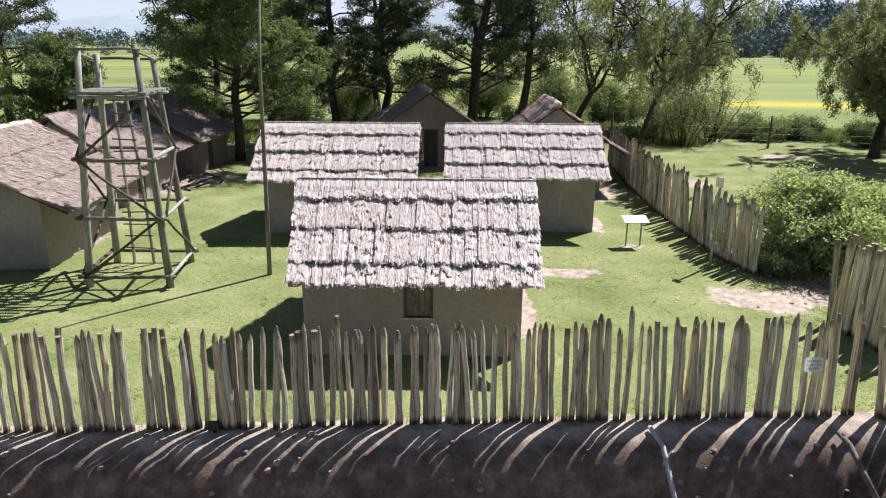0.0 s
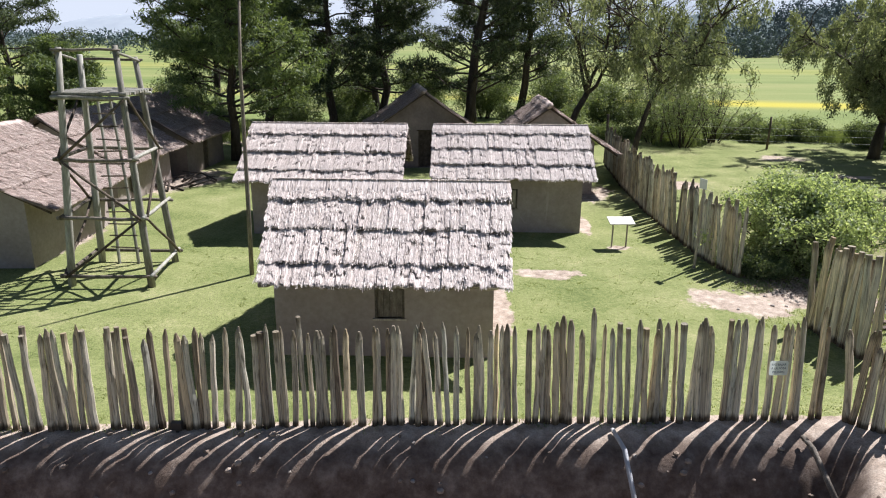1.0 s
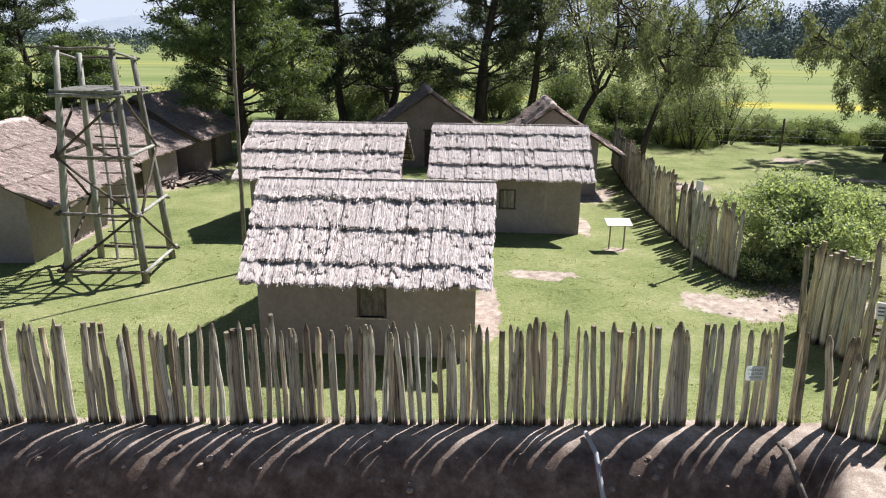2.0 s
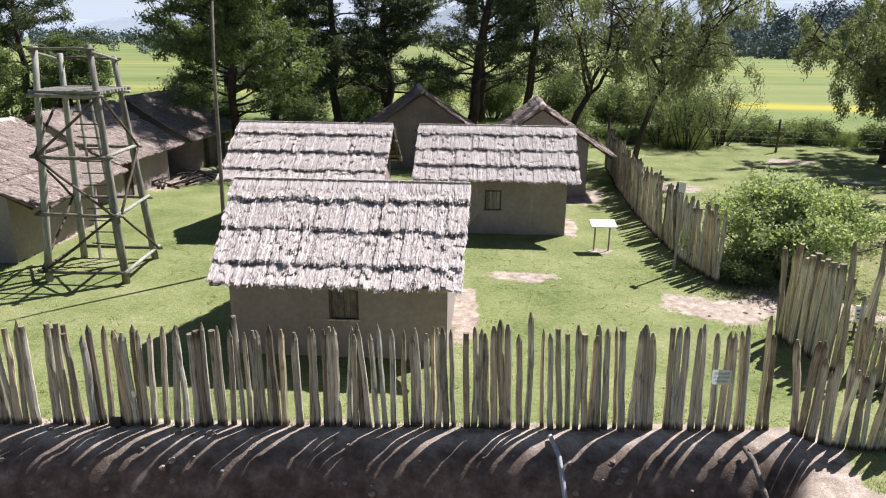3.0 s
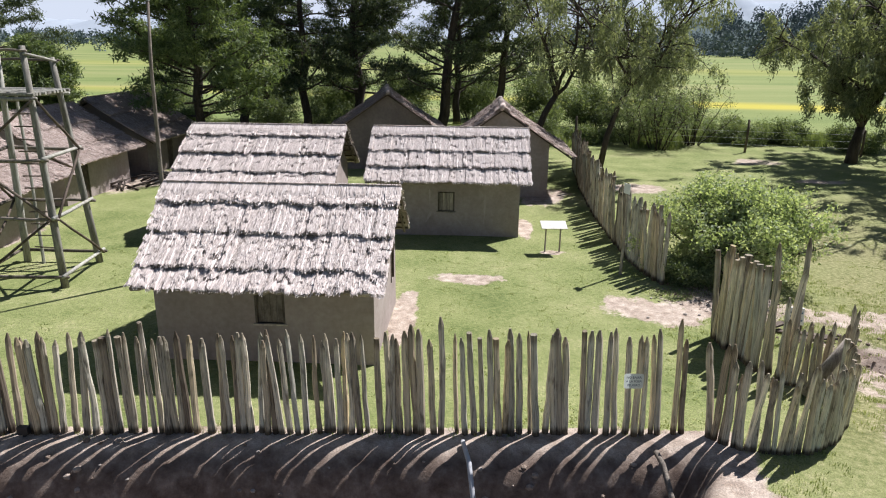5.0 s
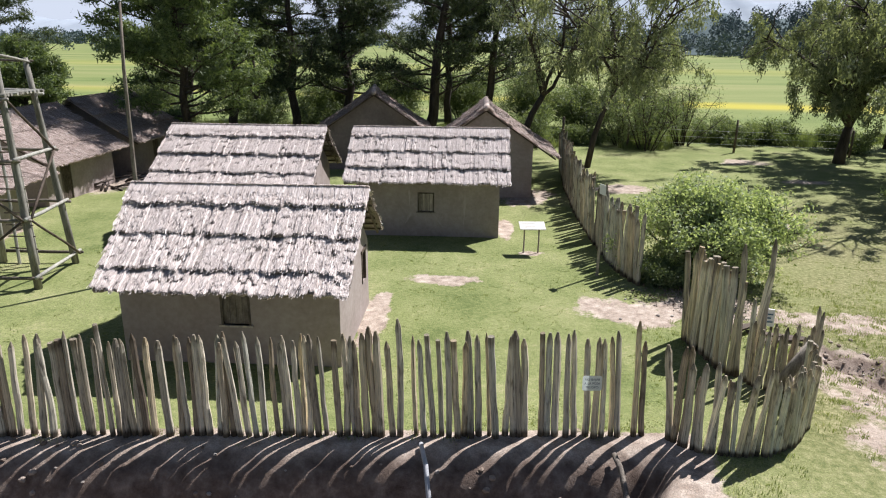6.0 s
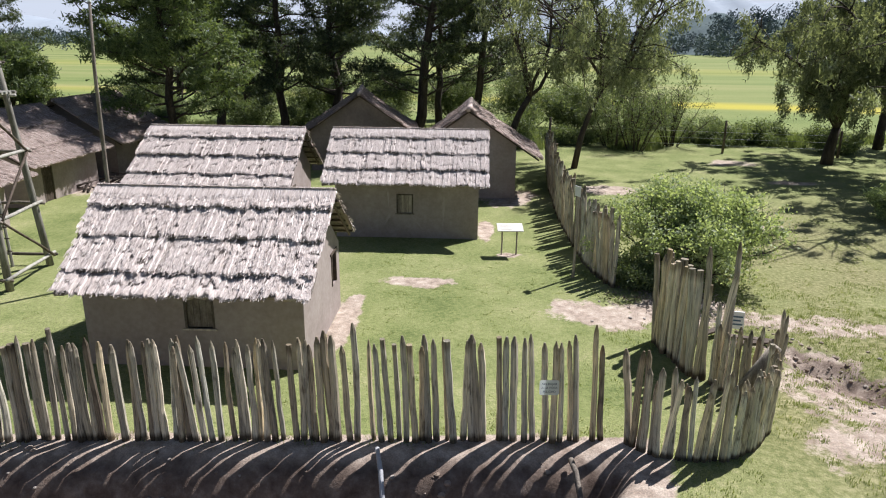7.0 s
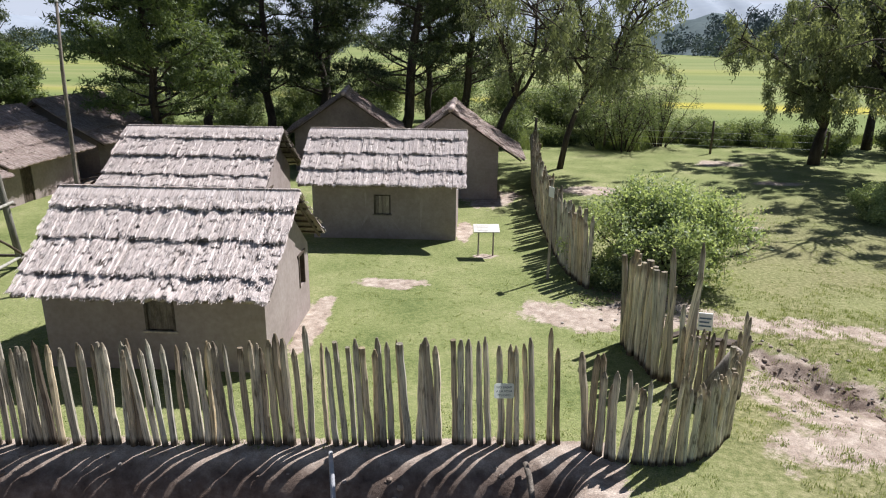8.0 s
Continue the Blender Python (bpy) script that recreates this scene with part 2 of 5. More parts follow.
def part(name, geo, material, parent, label="", smooth=False, bevel=0.0, kind=""):
    """One mesh object under a thing or a part."""
    me = geo.mesh(name, material, smooth) if isinstance(geo, Geo) else geo
    ob = new(name, me)
    ob.parent = parent
    if bevel:
        mod = ob.modifiers.new("bevel", "BEVEL")
        mod.width, mod.segments, mod.limit_method = bevel, 2, "ANGLE"
    return tagged(ob, label, "", "", kind)


def thing(name, m, label, category, group=""):
    ob = new(name)
    ob.empty_display_size = 0.1
    ob.matrix_world = m
    return tagged(ob, label, category, group)


def quads_mesh(name, corners, material):
    """corners: (n, k, 3) array of loose k-cornered pieces."""
    n, k = corners.shape[:2]
    me = bpy.data.meshes.new(name)
    me.vertices.add(n * k)
    me.vertices.foreach_set("co", corners.reshape(-1).astype(np.float32))
    me.loops.add(n * k)
    me.loops.foreach_set("vertex_index", np.arange(n * k, dtype=np.int32))
    me.polygons.add(n)
    me.polygons.foreach_set("loop_start", np.arange(0, n * k, k, dtype=np.int32))
    me.materials.append(material)
    me.update(calc_edges=True)
    return me


def smooth01(a, b, x):
    t = min(1.0, max(0.0, (x - a) / (b - a)))
    return t * t * (3 - 2 * t)


def fence_y(x):
    return 9.99 + 0.055 * x


def near_noise(x, y, s):
    return noise.noise(Vector((x * s, y * s, 3.7)))


def ditch(x, y):
    """How far the ditch sinks below the lawn."""
    edge = fence_y(x) - 0.60 + 0.14 * near_noise(x, 0, 0.9) + 0.08 * near_noise(x, 5.0, 3.1)
    q = max(0.0, edge + 0.25 - y)
    inner = min(1.0, (0.05 * smooth01(edge + 0.55, edge, y) + 0.5 * q + 1.9 * max(0.0, q - 0.34)) / 1.45)
    outer = smooth01(4.2, 6.6, y)
    along = 1 - smooth01(6.2, 7.1, x + 0.5 * (9.5 - y))
    return 1.45 * inner * outer * along


def hollow(x, y):
    """The trodden gully beside the gateway, 1 along its bed."""
    u, w = 0.45 * (x - 12.1) - 0.89 * (y - 13.2), 0.89 * (x - 12.1) + 0.45 * (y - 13.2)
    return math.exp(-((u / 2.4) ** 2 + (w / 0.55) ** 2))


def gz(x, y):
    """Height of the ground."""
    z = 0.12 + (0.08 + 0.006 * min(14, max(0, x + 7))) * smooth01(13.0, 10.6, y) + 0.04 * near_noise(x, y, 0.18)
    dd = ditch(x, y)
    z -= dd - min(0.5, dd) * (0.16 * near_noise(x, y, 1.9) + 0.2 * near_noise(x, y, 4.5) + 0.18 * near_noise(x, y, 8.0))
    # trodden hollow beside the gate
    k = hollow(x, y)
    z += k * (0.28 * near_noise(x, y, 1.7) + 0.18 * near_noise(x, y, 4.5)) - 0.24 * k
    far = max(0.0, y - 260.0)
    return z + 0.006 * far


# ---- ground ----
def soil_at(x, y):
    n = 0.5 * near_noise(x, y, 0.9) + 0.35 * near_noise(x, y, 2.6) + 0.25 * near_noise(x, y, 6.0)

    def patch(cx, cy, rx, ry, turn=0.0):
        c, s = math.cos(turn), math.sin(turn)
        u, w = c * (x - cx) + s * (y - cy), -s * (x - cx) + c * (y - cy)
        return 1.25 - math.hypot(u / rx, w / ry)
    k = max(patch(3.05, 18.2, 1.15, 0.5), patch(7.5, 16.2, 1.75, 0.95, -0.3), patch(9.6, 16.7, 1.9, 1.2), patch(1.5, 15.2, 0.32, 2.2),
            patch(13.2, 15.7, 3.6, 0.75, -0.3), patch(12.1, 13.2, 2.5, 0.9, -1.1), patch(11.4, 10.6, 1.9, 1.5, 0.5) - 0.22, patch(5.6, 20.9, 0.5, 0.3),
            patch(-12.0, 20.5, 0.55, 3.0), patch(4.9, 23.6, 0.35, 1.8), patch(5.9, 29.5, 1.5, 2.4), patch(14.6, 25.2, 1.2, 0.4), patch(19.0, 39.5, 2.6, 0.9),
            patch(-12.4, 31.0, 1.8, 3.5), patch(10.7, 31.0, 1.8, 1.2), patch(20.0, 34.0, 1.6, 0.6), patch(-11.5, 43.5, 6.0, 0.9), patch(11.9, 11.2, 3.4, 3.2, 0.3) - 0.30)
    ahead = fence_y(x) - y
    if x < 8.4:
        k = max(k, -0.2 + 1.4 * smooth01(-0.35, 0.05, ahead) * (1 - smooth01(6.8, 8.4, x)) * (1 - smooth01(4.6, 6.0, ahead)))
    return smooth01(0.1, 0.75, k * 0.9 + n * 0.75)


def spread(lo, hi, step, far_lo, far_hi, grow=1.12):
    mid = list(np.arange(lo, hi + step / 2, step))
    right, left, s = [], [], step
    p = hi
    while p < far_hi:
        s *= grow
        p += s
        right.append(p)
    p, s = lo, step
    while p > far_lo:
        s *= grow
        p -= s
        left.append(p)
    return left[::-1] + mid + right


gx = spread(-9.0, 14.0, 0.12, -2600, 2600)
gy = spread(7.4, 21.0, 0.12, -400, 4200, 1.05)
verts = [(x, y, gz(x, y)) for y in gy for x in gx]
nx = len(gx)
faces = [(j * nx + i, j * nx + i + 1, (j + 1) * nx + i + 1, (j + 1) * nx + i) for j in range(len(gy) - 1) for i in range(nx - 1)]
gm = bpy.data.meshes.new("ground")
gm.from_pydata(verts, [], faces)
gm.polygons.foreach_set("use_smooth", [True] * len(faces))
soil = gm.attributes.new("soil", "FLOAT", "POINT")
soil.data.foreach_set("value", [soil_at(x, y) if -20 < x < 30 and y < 50 else 0.0 for x, y, z in verts])
dry = gm.attributes.new("dry", "FLOAT", "POINT")
dry.data.foreach_set("value", [max(smooth01(6.8, 10.5, x + 2.5 * near_noise(x, y, 0.25) + 0.25 * min(0.0, 14 - y)) * smooth01(34, 24, y) * (0.75 + 0.5 * near_noise(x, y, 0.6)), 0.0) for x, y, z in verts])
field = gm.attributes.new("field", "FLOAT", "POINT")
field.data.foreach_set("value", [smooth01(47, 60, y) for x, y, z in verts])
# Puts the ditch's shade into its soil colour; the gully's own earth is dark.
shade_dark_soil = gm.attributes.new("shade_dark_soil", "FLOAT", "POINT")
shade_dark_soil.data.foreach_set("value", [smooth01(0.0, 0.16, ditch(x, y) + 0.06 * near_noise(x, y, 1.6)) if -40 < x < 9 and y < 10.5 else
                              min(1.0, 1.5 * hollow(x, y) * (0.8 + 0.9 * near_noise(x, y, 2.2))) for x, y, z in verts])
crop = gm.attributes.new("crop", "FLOAT", "POINT")
crop.data.foreach_set("value", [smooth01(6, 2, abs(y - 84 + 0.18 * x)) * (0.35 + 0.65 * smooth01(-10, 25, x)) + 0.2 * smooth01(30, 8, abs(y - 190 + 0.1 * x)) if 60 < y < 400 else 0.0 for x, y, z in verts])
m, nd, ln, bsdf = nodes_of("lawn_and_soil")
nt = m.node_tree
pos = nd.new("ShaderNodeNewGeometry").outputs["Position"]
g1 = noise_tex(nt, pos, 0.45, 4.0)
g2 = noise_tex(nt, pos, 9.0, 6.0, 0.75)
g3 = noise_tex(nt, pos, 38.0, 4.0, 0.75)
mixn = nd.new("ShaderNodeMath")
mixn.operation = "MULTIPLY_ADD"
mixn.inputs[1].default_value = 0.5
hn = nd.new("ShaderNodeMath")
hn.operation = "MULTIPLY"
hn.inputs[1].default_value = 0.5
ln.new(g2, hn.inputs[0])
ln.new(g1, mixn.inputs[0])
ln.new(hn.outputs[0], mixn.inputs[2])
grass_c = ramp(nt, mixn.outputs[0], [(0.36, (0.10, 0.132, 0.044)), (0.46, (0.172, 0.202, 0.076)), (0.55, (0.225, 0.246, 0.105)), (0.66, (0.325, 0.312, 0.172))])
fine = ramp(nt, g3, [(0.3, (0.42, 0.44, 0.4)), (0.5, (1, 1, 1)), (0.7, (1.5, 1.42, 1.3))])
gmul = mixer(nt, "MULTIPLY")
gmul.inputs[0].default_value = 1.0
ln.new(grass_c, gmul.inputs[6])
ln.new(fine, gmul.inputs[7])
s2 = noise_tex(nt, pos, 3.2, 6.0, 0.7)
soil_c = ramp(nt, s2, [(0.3, (0.20, 0.152, 0.118)), (0.5, (0.375, 0.31, 0.255)), (0.7, (0.55, 0.475, 0.40))])
smul = mixer(nt, "MULTIPLY")
smul.inputs[0].default_value = 0.7
ln.new(soil_c, smul.inputs[6])
ln.new(fine, smul.inputs[7])
at_soil = nd.new("ShaderNodeAttribute")
at_soil.attribute_name = "soil"
edge = nd.new("ShaderNodeMath")
edge.operation = "MULTIPLY_ADD"
edge.inputs[1].default_value, edge.inputs[2].default_value = 1.5, -0.78
ln.new(g2, edge.inputs[0])
esum = nd.new("ShaderNodeMath")
esum.operation = "ADD"
esum.use_clamp = True
ln.new(edge.outputs[0], esum.inputs[0])
ln.new(at_soil.outputs["Fac"], esum.inputs[1])
sfac = ramp(nt, esum.outputs[0], [(0.3, (0, 0, 0)), (0.62, (1, 1, 1))])
at_dry = nd.new("ShaderNodeAttribute")
at_dry.attribute_name = "dry"
dry_c = ramp(nt, g2, [(0.35, (0.115, 0.12, 0.052)), (0.5, (0.205, 0.20, 0.092)), (0.64, (0.34, 0.31, 0.175))])
dmix = mixer(nt)
ln.new(at_dry.outputs["Fac"], dmix.inputs[0])
ln.new(gmul.outputs[2], dmix.inputs[6])
ln.new(dry_c, dmix.inputs[7])
at_field = nd.new("ShaderNodeAttribute")
at_field.attribute_name = "field"
fmap = nd.new("ShaderNodeMapping")
fmap.inputs["Scale"].default_value = (0.012, 0.07, 1.0)
ln.new(pos, fmap.inputs["Vector"])
f1 = noise_tex(nt, fmap.outputs["Vector"], 1.0, 6.0, 0.65)
field_c = ramp(nt, f1, [(0.3, (0.105, 0.145, 0.048)), (0.45, (0.165, 0.205, 0.07)), (0.55, (0.20, 0.225, 0.085)), (0.7, (0.27, 0.26, 0.12))])
fmix = mixer(nt)
ln.new(at_field.outputs["Fac"], fmix.inputs[0])
ln.new(dmix.outputs[2], fmix.inputs[6])
ln.new(field_c, fmix.inputs[7])
at_shade_dark_soil = nd.new("ShaderNodeAttribute")
at_shade_dark_soil.attribute_name = "shade_dark_soil"
# Darker tones for the painted ditch shade and the gully's dark earth.
earth_c = ramp(nt, s2, [(0.3, (0.085, 0.06, 0.047)), (0.5, (0.165, 0.125, 0.10)), (0.7, (0.30, 0.245, 0.20))])
emix = mixer(nt)
ln.new(at_shade_dark_soil.outputs["Fac"], emix.inputs[0])
ln.new(smul.outputs[2], emix.inputs[6])
ln.new(earth_c, emix.inputs[7])
base = mixer(nt)
ln.new(sfac, base.inputs[0])
ln.new(fmix.outputs[2], base.inputs[6])
ln.new(emix.outputs[2], base.inputs[7])
at_crop = nd.new("ShaderNodeAttribute")
at_crop.attribute_name = "crop"
cm = mixer(nt)
ln.new(at_crop.outputs["Fac"], cm.inputs[0])
ln.new(base.outputs[2], cm.inputs[6])
cm.inputs[7].default_value = (0.38, 0.34, 0.06, 1)
ln.new(cm.outputs[2], bsdf.inputs["Base Color"])
bsdf.inputs["Roughness"].default_value = 0.95
bsdf.inputs["Specular IOR Level"].default_value = 0.1
bp = nd.new("ShaderNodeBump")
bp.inputs["Strength"].default_value, bp.inputs["Distance"].default_value = 0.55, 0.035
bsum = nd.new("ShaderNodeMath")
bsum.operation = "ADD"
ln.new(g2, bsum.inputs[0])
ln.new(g3, bsum.inputs[1])
ln.new(bsum.outputs[0], bp.inputs["Height"])
ln.new(bp.outputs["Normal"], bsdf.inputs["Normal"])
gm.materials.append(m)
ground = tagged(new("ground", gm), "mown green lawn with bare soil patches and a ditch", "ground", kind="structure")


# ---- huts ----
def straw(rng, n, u0, u1, s0, s1, place, length, width, lift, droop, rise, worn=0.2):
    """n loose straws lying down a slope; place(u, s, h) gives the points at u along the eave, s down the slope, h above it."""
    u, s = rng.uniform(u0, u1, n), rng.uniform(s0, s1, n)
    # worn gaps: bunches of straw missing here and there
    gaps = rng.random((int((u1 - u0) / 0.085) + 2, int((s1 - s0) / 0.07) + 2)) + 0.35 * np.sin(np.arange(int((u1 - u0) / 0.085) + 2) * 0.31 + rng.uniform(0, 6))[:, None]
    keep = gaps[((u - u0) / 0.085).astype(int), ((s - s0) / 0.07).astype(int)] > worn
    u, s = u[keep], s[keep]
    n = len(u)
    ln_, w = length * rng.uniform(0.6, 1.3, n), width * rng.uniform(0.6, 1.5, n)
    du = rng.normal(0, 0.10, n) * ln_
    top = lift * rng.uniform(0.1, 1.0, n)
    h = rise(s) + top
    tilt = rng.uniform(-0.25, 0.3, n) * w
    end = rise(s + ln_) + top + droop * rng.uniform(-0.3, 1, n)
    return np.stack([place(u - w / 2, s, h), place(u + w / 2, s, h + tilt), place(u + du + w / 2, s + ln_, end + tilt), place(u + du - w / 2, s + ln_, end)], axis=1)


def wall_with_openings(geo, axis, a0, a1, z0, z1, d0, d1, openings):
    """An upright slab from a0 to a1 along its length, d0 to d1 thick, in one skin; openings: (a0, a1, z0, z1)."""
    ca = sorted({a0, a1, *[v for o in openings for v in o[:2]]})
    cz = sorted({z0, z1, *[v for o in openings for v in o[2:4]]})

    def solid(i, k):
        if not (0 <= i < len(ca) - 1 and 0 <= k < len(cz) - 1):
            return False
        ma, mz = (ca[i] + ca[i + 1]) / 2, (cz[k] + cz[k + 1]) / 2
        return not any(o[0] < ma < o[1] and o[2] < mz < o[3] for o in openings)
    n, wide = len(geo.v), len(ca) * len(cz)
    for d in (d0, d1):
        geo.v += [(a_, d, z_) if axis == "x" else (d, a_, z_) for z_ in cz for a_ in ca]

    def at(i, k, far):
        return n + far * wide + k * len(ca) + i
    for i in range(len(ca) - 1):
        for k in range(len(cz) - 1):
            if not solid(i, k):
                continue
            geo.f.append((at(i, k, 0), at(i + 1, k, 0), at(i + 1, k + 1, 0), at(i, k + 1, 0)))
            geo.f.append((at(i, k, 1), at(i, k + 1, 1), at(i + 1, k + 1, 1), at(i + 1, k, 1)))
            for di, dk, p, q in ((-1, 0, (i, k), (i, k + 1)), (1, 0, (i + 1, k), (i + 1, k + 1)), (0, -1, (i, k), (i + 1, k)), (0, 1, (i, k + 1), (i + 1, k + 1))):
                if not solid(i + di, k + dk):
                    geo.f.append((at(*p, 0), at(*q, 0), at(*q, 1), at(*p, 1)))
    return geo


def shutter(parent, name, x0, x1, z0, z1, y, leaf_wood, panel_back=0.06):
    """Wooden frame with a plank leaf in an opening of the front wall."""
    top = part(name, Geo().box(x0, x1, y + panel_back, y + panel_back + 0.03, z0, z1), DARK_WOOD, parent, "dark weathered plank leaf in a wooden frame")
    w = 0.045
    for nm, b in (("jamb", (x0, x0 + w, z0, z1)), ("jamb", (x1 - w, x1, z0, z1)), ("lintel", (x0 + w, x1 - w, z1 - w, z1))):
        part(nm, Geo().box(b[0], b[1], y - 0.012, y + panel_back - 0.004, b[2], b[3]), BEAM_WOOD, top)
    part("sill", Geo().box(x0 - 0.04, x1 + 0.04, y - 0.05, y + panel_back - 0.004, z0 - 0.035, z0), WEATHERED, top, "pale worn wooden sill")
    n = 4
    for i in range(n):
        p = x0 + w + (x1 - x0 - 2 * w) * i / n
        part("plank", Geo().box(p + 0.004, p + (x1 - x0 - 2 * w) / n - 0.004, y + panel_back - 0.022, y + panel_back - 0.003, z0 + 0.01, z1 - w - 0.005), leaf_wood, top)


def hut(label, m, length, depth, wall_h, ridge, over_front, over_back, over_side, eave_front, eave_back, cuts, seed,
        bed, strawm, mud, front=(), right=(), shaggy=1.0, ridge_y=0.0, leaf_wood=DARK_WOOD, taper=(0.0, 0.0), cap_r=0.085):
    """A mud-walled hut; its ridge runs along local x and its front faces local -y. The origin lies mid-floor."""
    rng, nrng = random.Random(seed), np.random.default_rng(seed)
    courses = len(cuts) - 1
    h = thing("thatched_hut", m, label, "hut", "huts of the settlement")
    lx, ly, t = length / 2, depth / 2, 0.28
    # four walls
    part("front_wall", wall_with_openings(Geo(), "x", -lx, lx, -0.15, wall_h, -ly, -ly + t, front), mud, h)
    part("back_wall", wall_with_openings(Geo(), "x", -lx, lx, -0.15, wall_h, ly - t, ly, ()), mud, h)
    for sgn, nm in ((-1, "left_gable"), (1, "right_gable")):
        d0, d1 = (-lx, -lx + t) if sgn < 0 else (lx - t, lx)
        g = wall_with_openings(Geo(), "y", -ly + t, ly - t, -0.15, wall_h, d0, d1, right if sgn > 0 else ())
        wall = part(nm, g, mud, h)
        part("gable_top", Geo().prism([(-ly + 0.02, wall_h), (ly - 0.02, wall_h), (ridge_y, ridge - 0.12)], "x", d0 + 0.002, d1 - 0.002), mud, wall)
    for o in front:
        shutter(h, "window" if o[3] - o[2] < 1.1 else "door", o[0], o[1], o[2], o[3], -ly, leaf_wood)
    for o in right:
        leaf = part("window" if o[3] - o[2] < 1.1 else "door", Geo().box(lx - 0.19, lx - 0.15, o[0], o[1], o[2], o[3]), DARK_WOOD, h, "dark plank leaf set back in the wall")
        part("jamb", Geo().box(lx - 0.149, lx + 0.02, o[0], o[0] + 0.05, o[2], o[3]), DARK_WOOD, leaf)
        part("jamb", Geo().box(lx - 0.149, lx + 0.02, o[1] - 0.05, o[1], o[2], o[3]), DARK_WOOD, leaf)
        part("lintel", Geo().box(lx - 0.149, lx + 0.025, o[0] - 0.08, o[1] + 0.08, o[3], o[3] + 0.06), DARK_WOOD, leaf)
    # roof slopes
    ux0, ux1 = -lx - over_side, lx + over_side
    for nm, sgn, ov, ez in (("front_thatch", -1, over_front, eave_front), ("back_thatch", 1, over_back, eave_back)):
        edge_y = sgn * (ly + ov)
        run = Vector((0, edge_y - ridge_y, ez - ridge))
        down, span = run.normalized(), run.length
        up = Vector((0, -sgn * down.z, sgn * down.y)) if sgn > 0 else Vector((0, down.z, -down.y))
        if up.z < 0:
            up = -up

        def place(u, s, hgt, o=Vector((0, ridge_y, ridge)), dn=down, un=up, sp=span):
            sag = -0.06 * math.sin(math.pi * min(1, max(0, s / sp))) * (1 if shaggy < 1 else 0.3)
            u += (taper[0] * max(0.0, u / ux0) - taper[1] * max(0.0, u / ux1)) * s / sp
            return tuple(o + Vector((u, 0, 0)) + dn * s + un * (hgt + sag))

        def place_all(u, s, hgt, o=np.array((0, ridge_y, ridge)), dn=np.array(down), un=np.array(up), sp=span):
            sag = -0.06 * np.sin(math.pi * np.clip(s / sp, 0, 1)) * (1 if shaggy < 1 else 0.3)
            u = u + (taper[0] * np.maximum(0, u / ux0) - taper[1] * np.maximum(0, u / ux1)) * s / sp
            return o + u[:, None] * np.array((1, 0, 0)) + s[:, None] * dn + (hgt + sag)[:, None] * un
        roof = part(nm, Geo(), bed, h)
        cut_s = [span * c for c in cuts]
        quads = []
        much = shaggy if sgn < 0 or shaggy < 1 else 0.35
        nu = max(10, int((ux1 - ux0) / 0.10))
        for c in range(courses):
            s0, s1 = max(0.0, cut_s[c] - 0.12), cut_s[c + 1] + 0.03
            thick = rng.uniform(0.058, 0.098) * (0.45 + 0.55 * shaggy)

            step_u = 0.125
            bundles = nrng.normal(0, 1, (int((ux1 - ux0) / step_u) + 6, 2))
            rows = max(2, round((s1 - s0) / 0.135))

            def bundle(u, col, b_=bundles):
                k_ = (u - ux0) / step_u + 1 + 0.25 * np.sin(u * 9.0)
                return b_[np.clip(k_.astype(int), 0, len(b_) - 1), col]

            def rise(s, s0=s0, s1=s1, t_=thick):
                return 0.03 + t_ * np.clip((s - s0) / (s1 - s0), 0, 1.05)

            def laid(u, s, h_, b_=bundle, amp=shaggy, ph=rng.uniform(0, 6)):
                return place_all(u, s + amp * (0.026 * b_(u, 0) + 0.02 * np.sin(u * 4.1 + ph) + 0.014 * np.sin(u * 11.3 + 2 * ph)), h_ + 0.011 * amp * b_(u, 1))
            g = Geo()
            ns = 6
            wob = [0.012 * rng.uniform(-1, 1) for _ in range(nu + 1)]
            skirt = [0.034 * rng.uniform(-1, 1) + 0.05 * noise.noise(Vector((i * 0.13, c * 3.1, seed))) for i in range(nu + 1)]
            slip = rng.uniform(-0.03, 0.03)
            for layer in (1, 0):
                for j in range(ns + 1):
                    for i in range(nu + 1):
                        u = ux0 + (ux1 - ux0) * i / nu + (slip if i in (0, nu) else 0)
                        f = j / ns
                        s = s0 + (s1 - s0) * f + skirt[i] * f * (1 if c < courses - 1 else 1.3)
                        lump = 0.02 * noise.noise(Vector((u * 3.0, s * 2.2, seed + c)))
                        hgt = 0.005 + layer * (0.02 + thick * f) + (wob[i] * f + lump) * layer
                        if i in (0, nu):
                            hgt -= layer * 0.03
                        g.v.append(place(u, s, hgt))
            row, lay = nu + 1, (ns + 1) * (nu + 1)
            for j in range(ns):
                for i in range(nu):
                    q = j * row + i
                    g.f.append((q, q + 1, q + row + 1, q + row))
                    g.f.append((lay + q, lay + q + row, lay + q + row + 1, lay + q + 1))
            for i in range(nu):
                for j in (0, ns):
                    q = j * row + i
                    g.f.append((q, q + 1, lay + q + 1, lay + q))
            for j in range(ns):
                for i in (0, nu):
                    q = j * row + i
                    g.f.append((q, q + row, lay + q + row, lay + q))
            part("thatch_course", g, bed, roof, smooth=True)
            wide, fall = ux1 - ux0, s1 - s0
            for r in range(rows):
                sa = s0 + (0.125 if c else 0.0) + (fall - (0.125 if c else 0.0)) * r / rows

                def row_rise(s, sa=sa, d_=fall / rows, rs=rise):
                    return rs(s) + 0.022 * np.clip((s - sa) / d_ - 0.2, 0, 1.0)
                dense = 0.75 + 0.5 * rng.random()
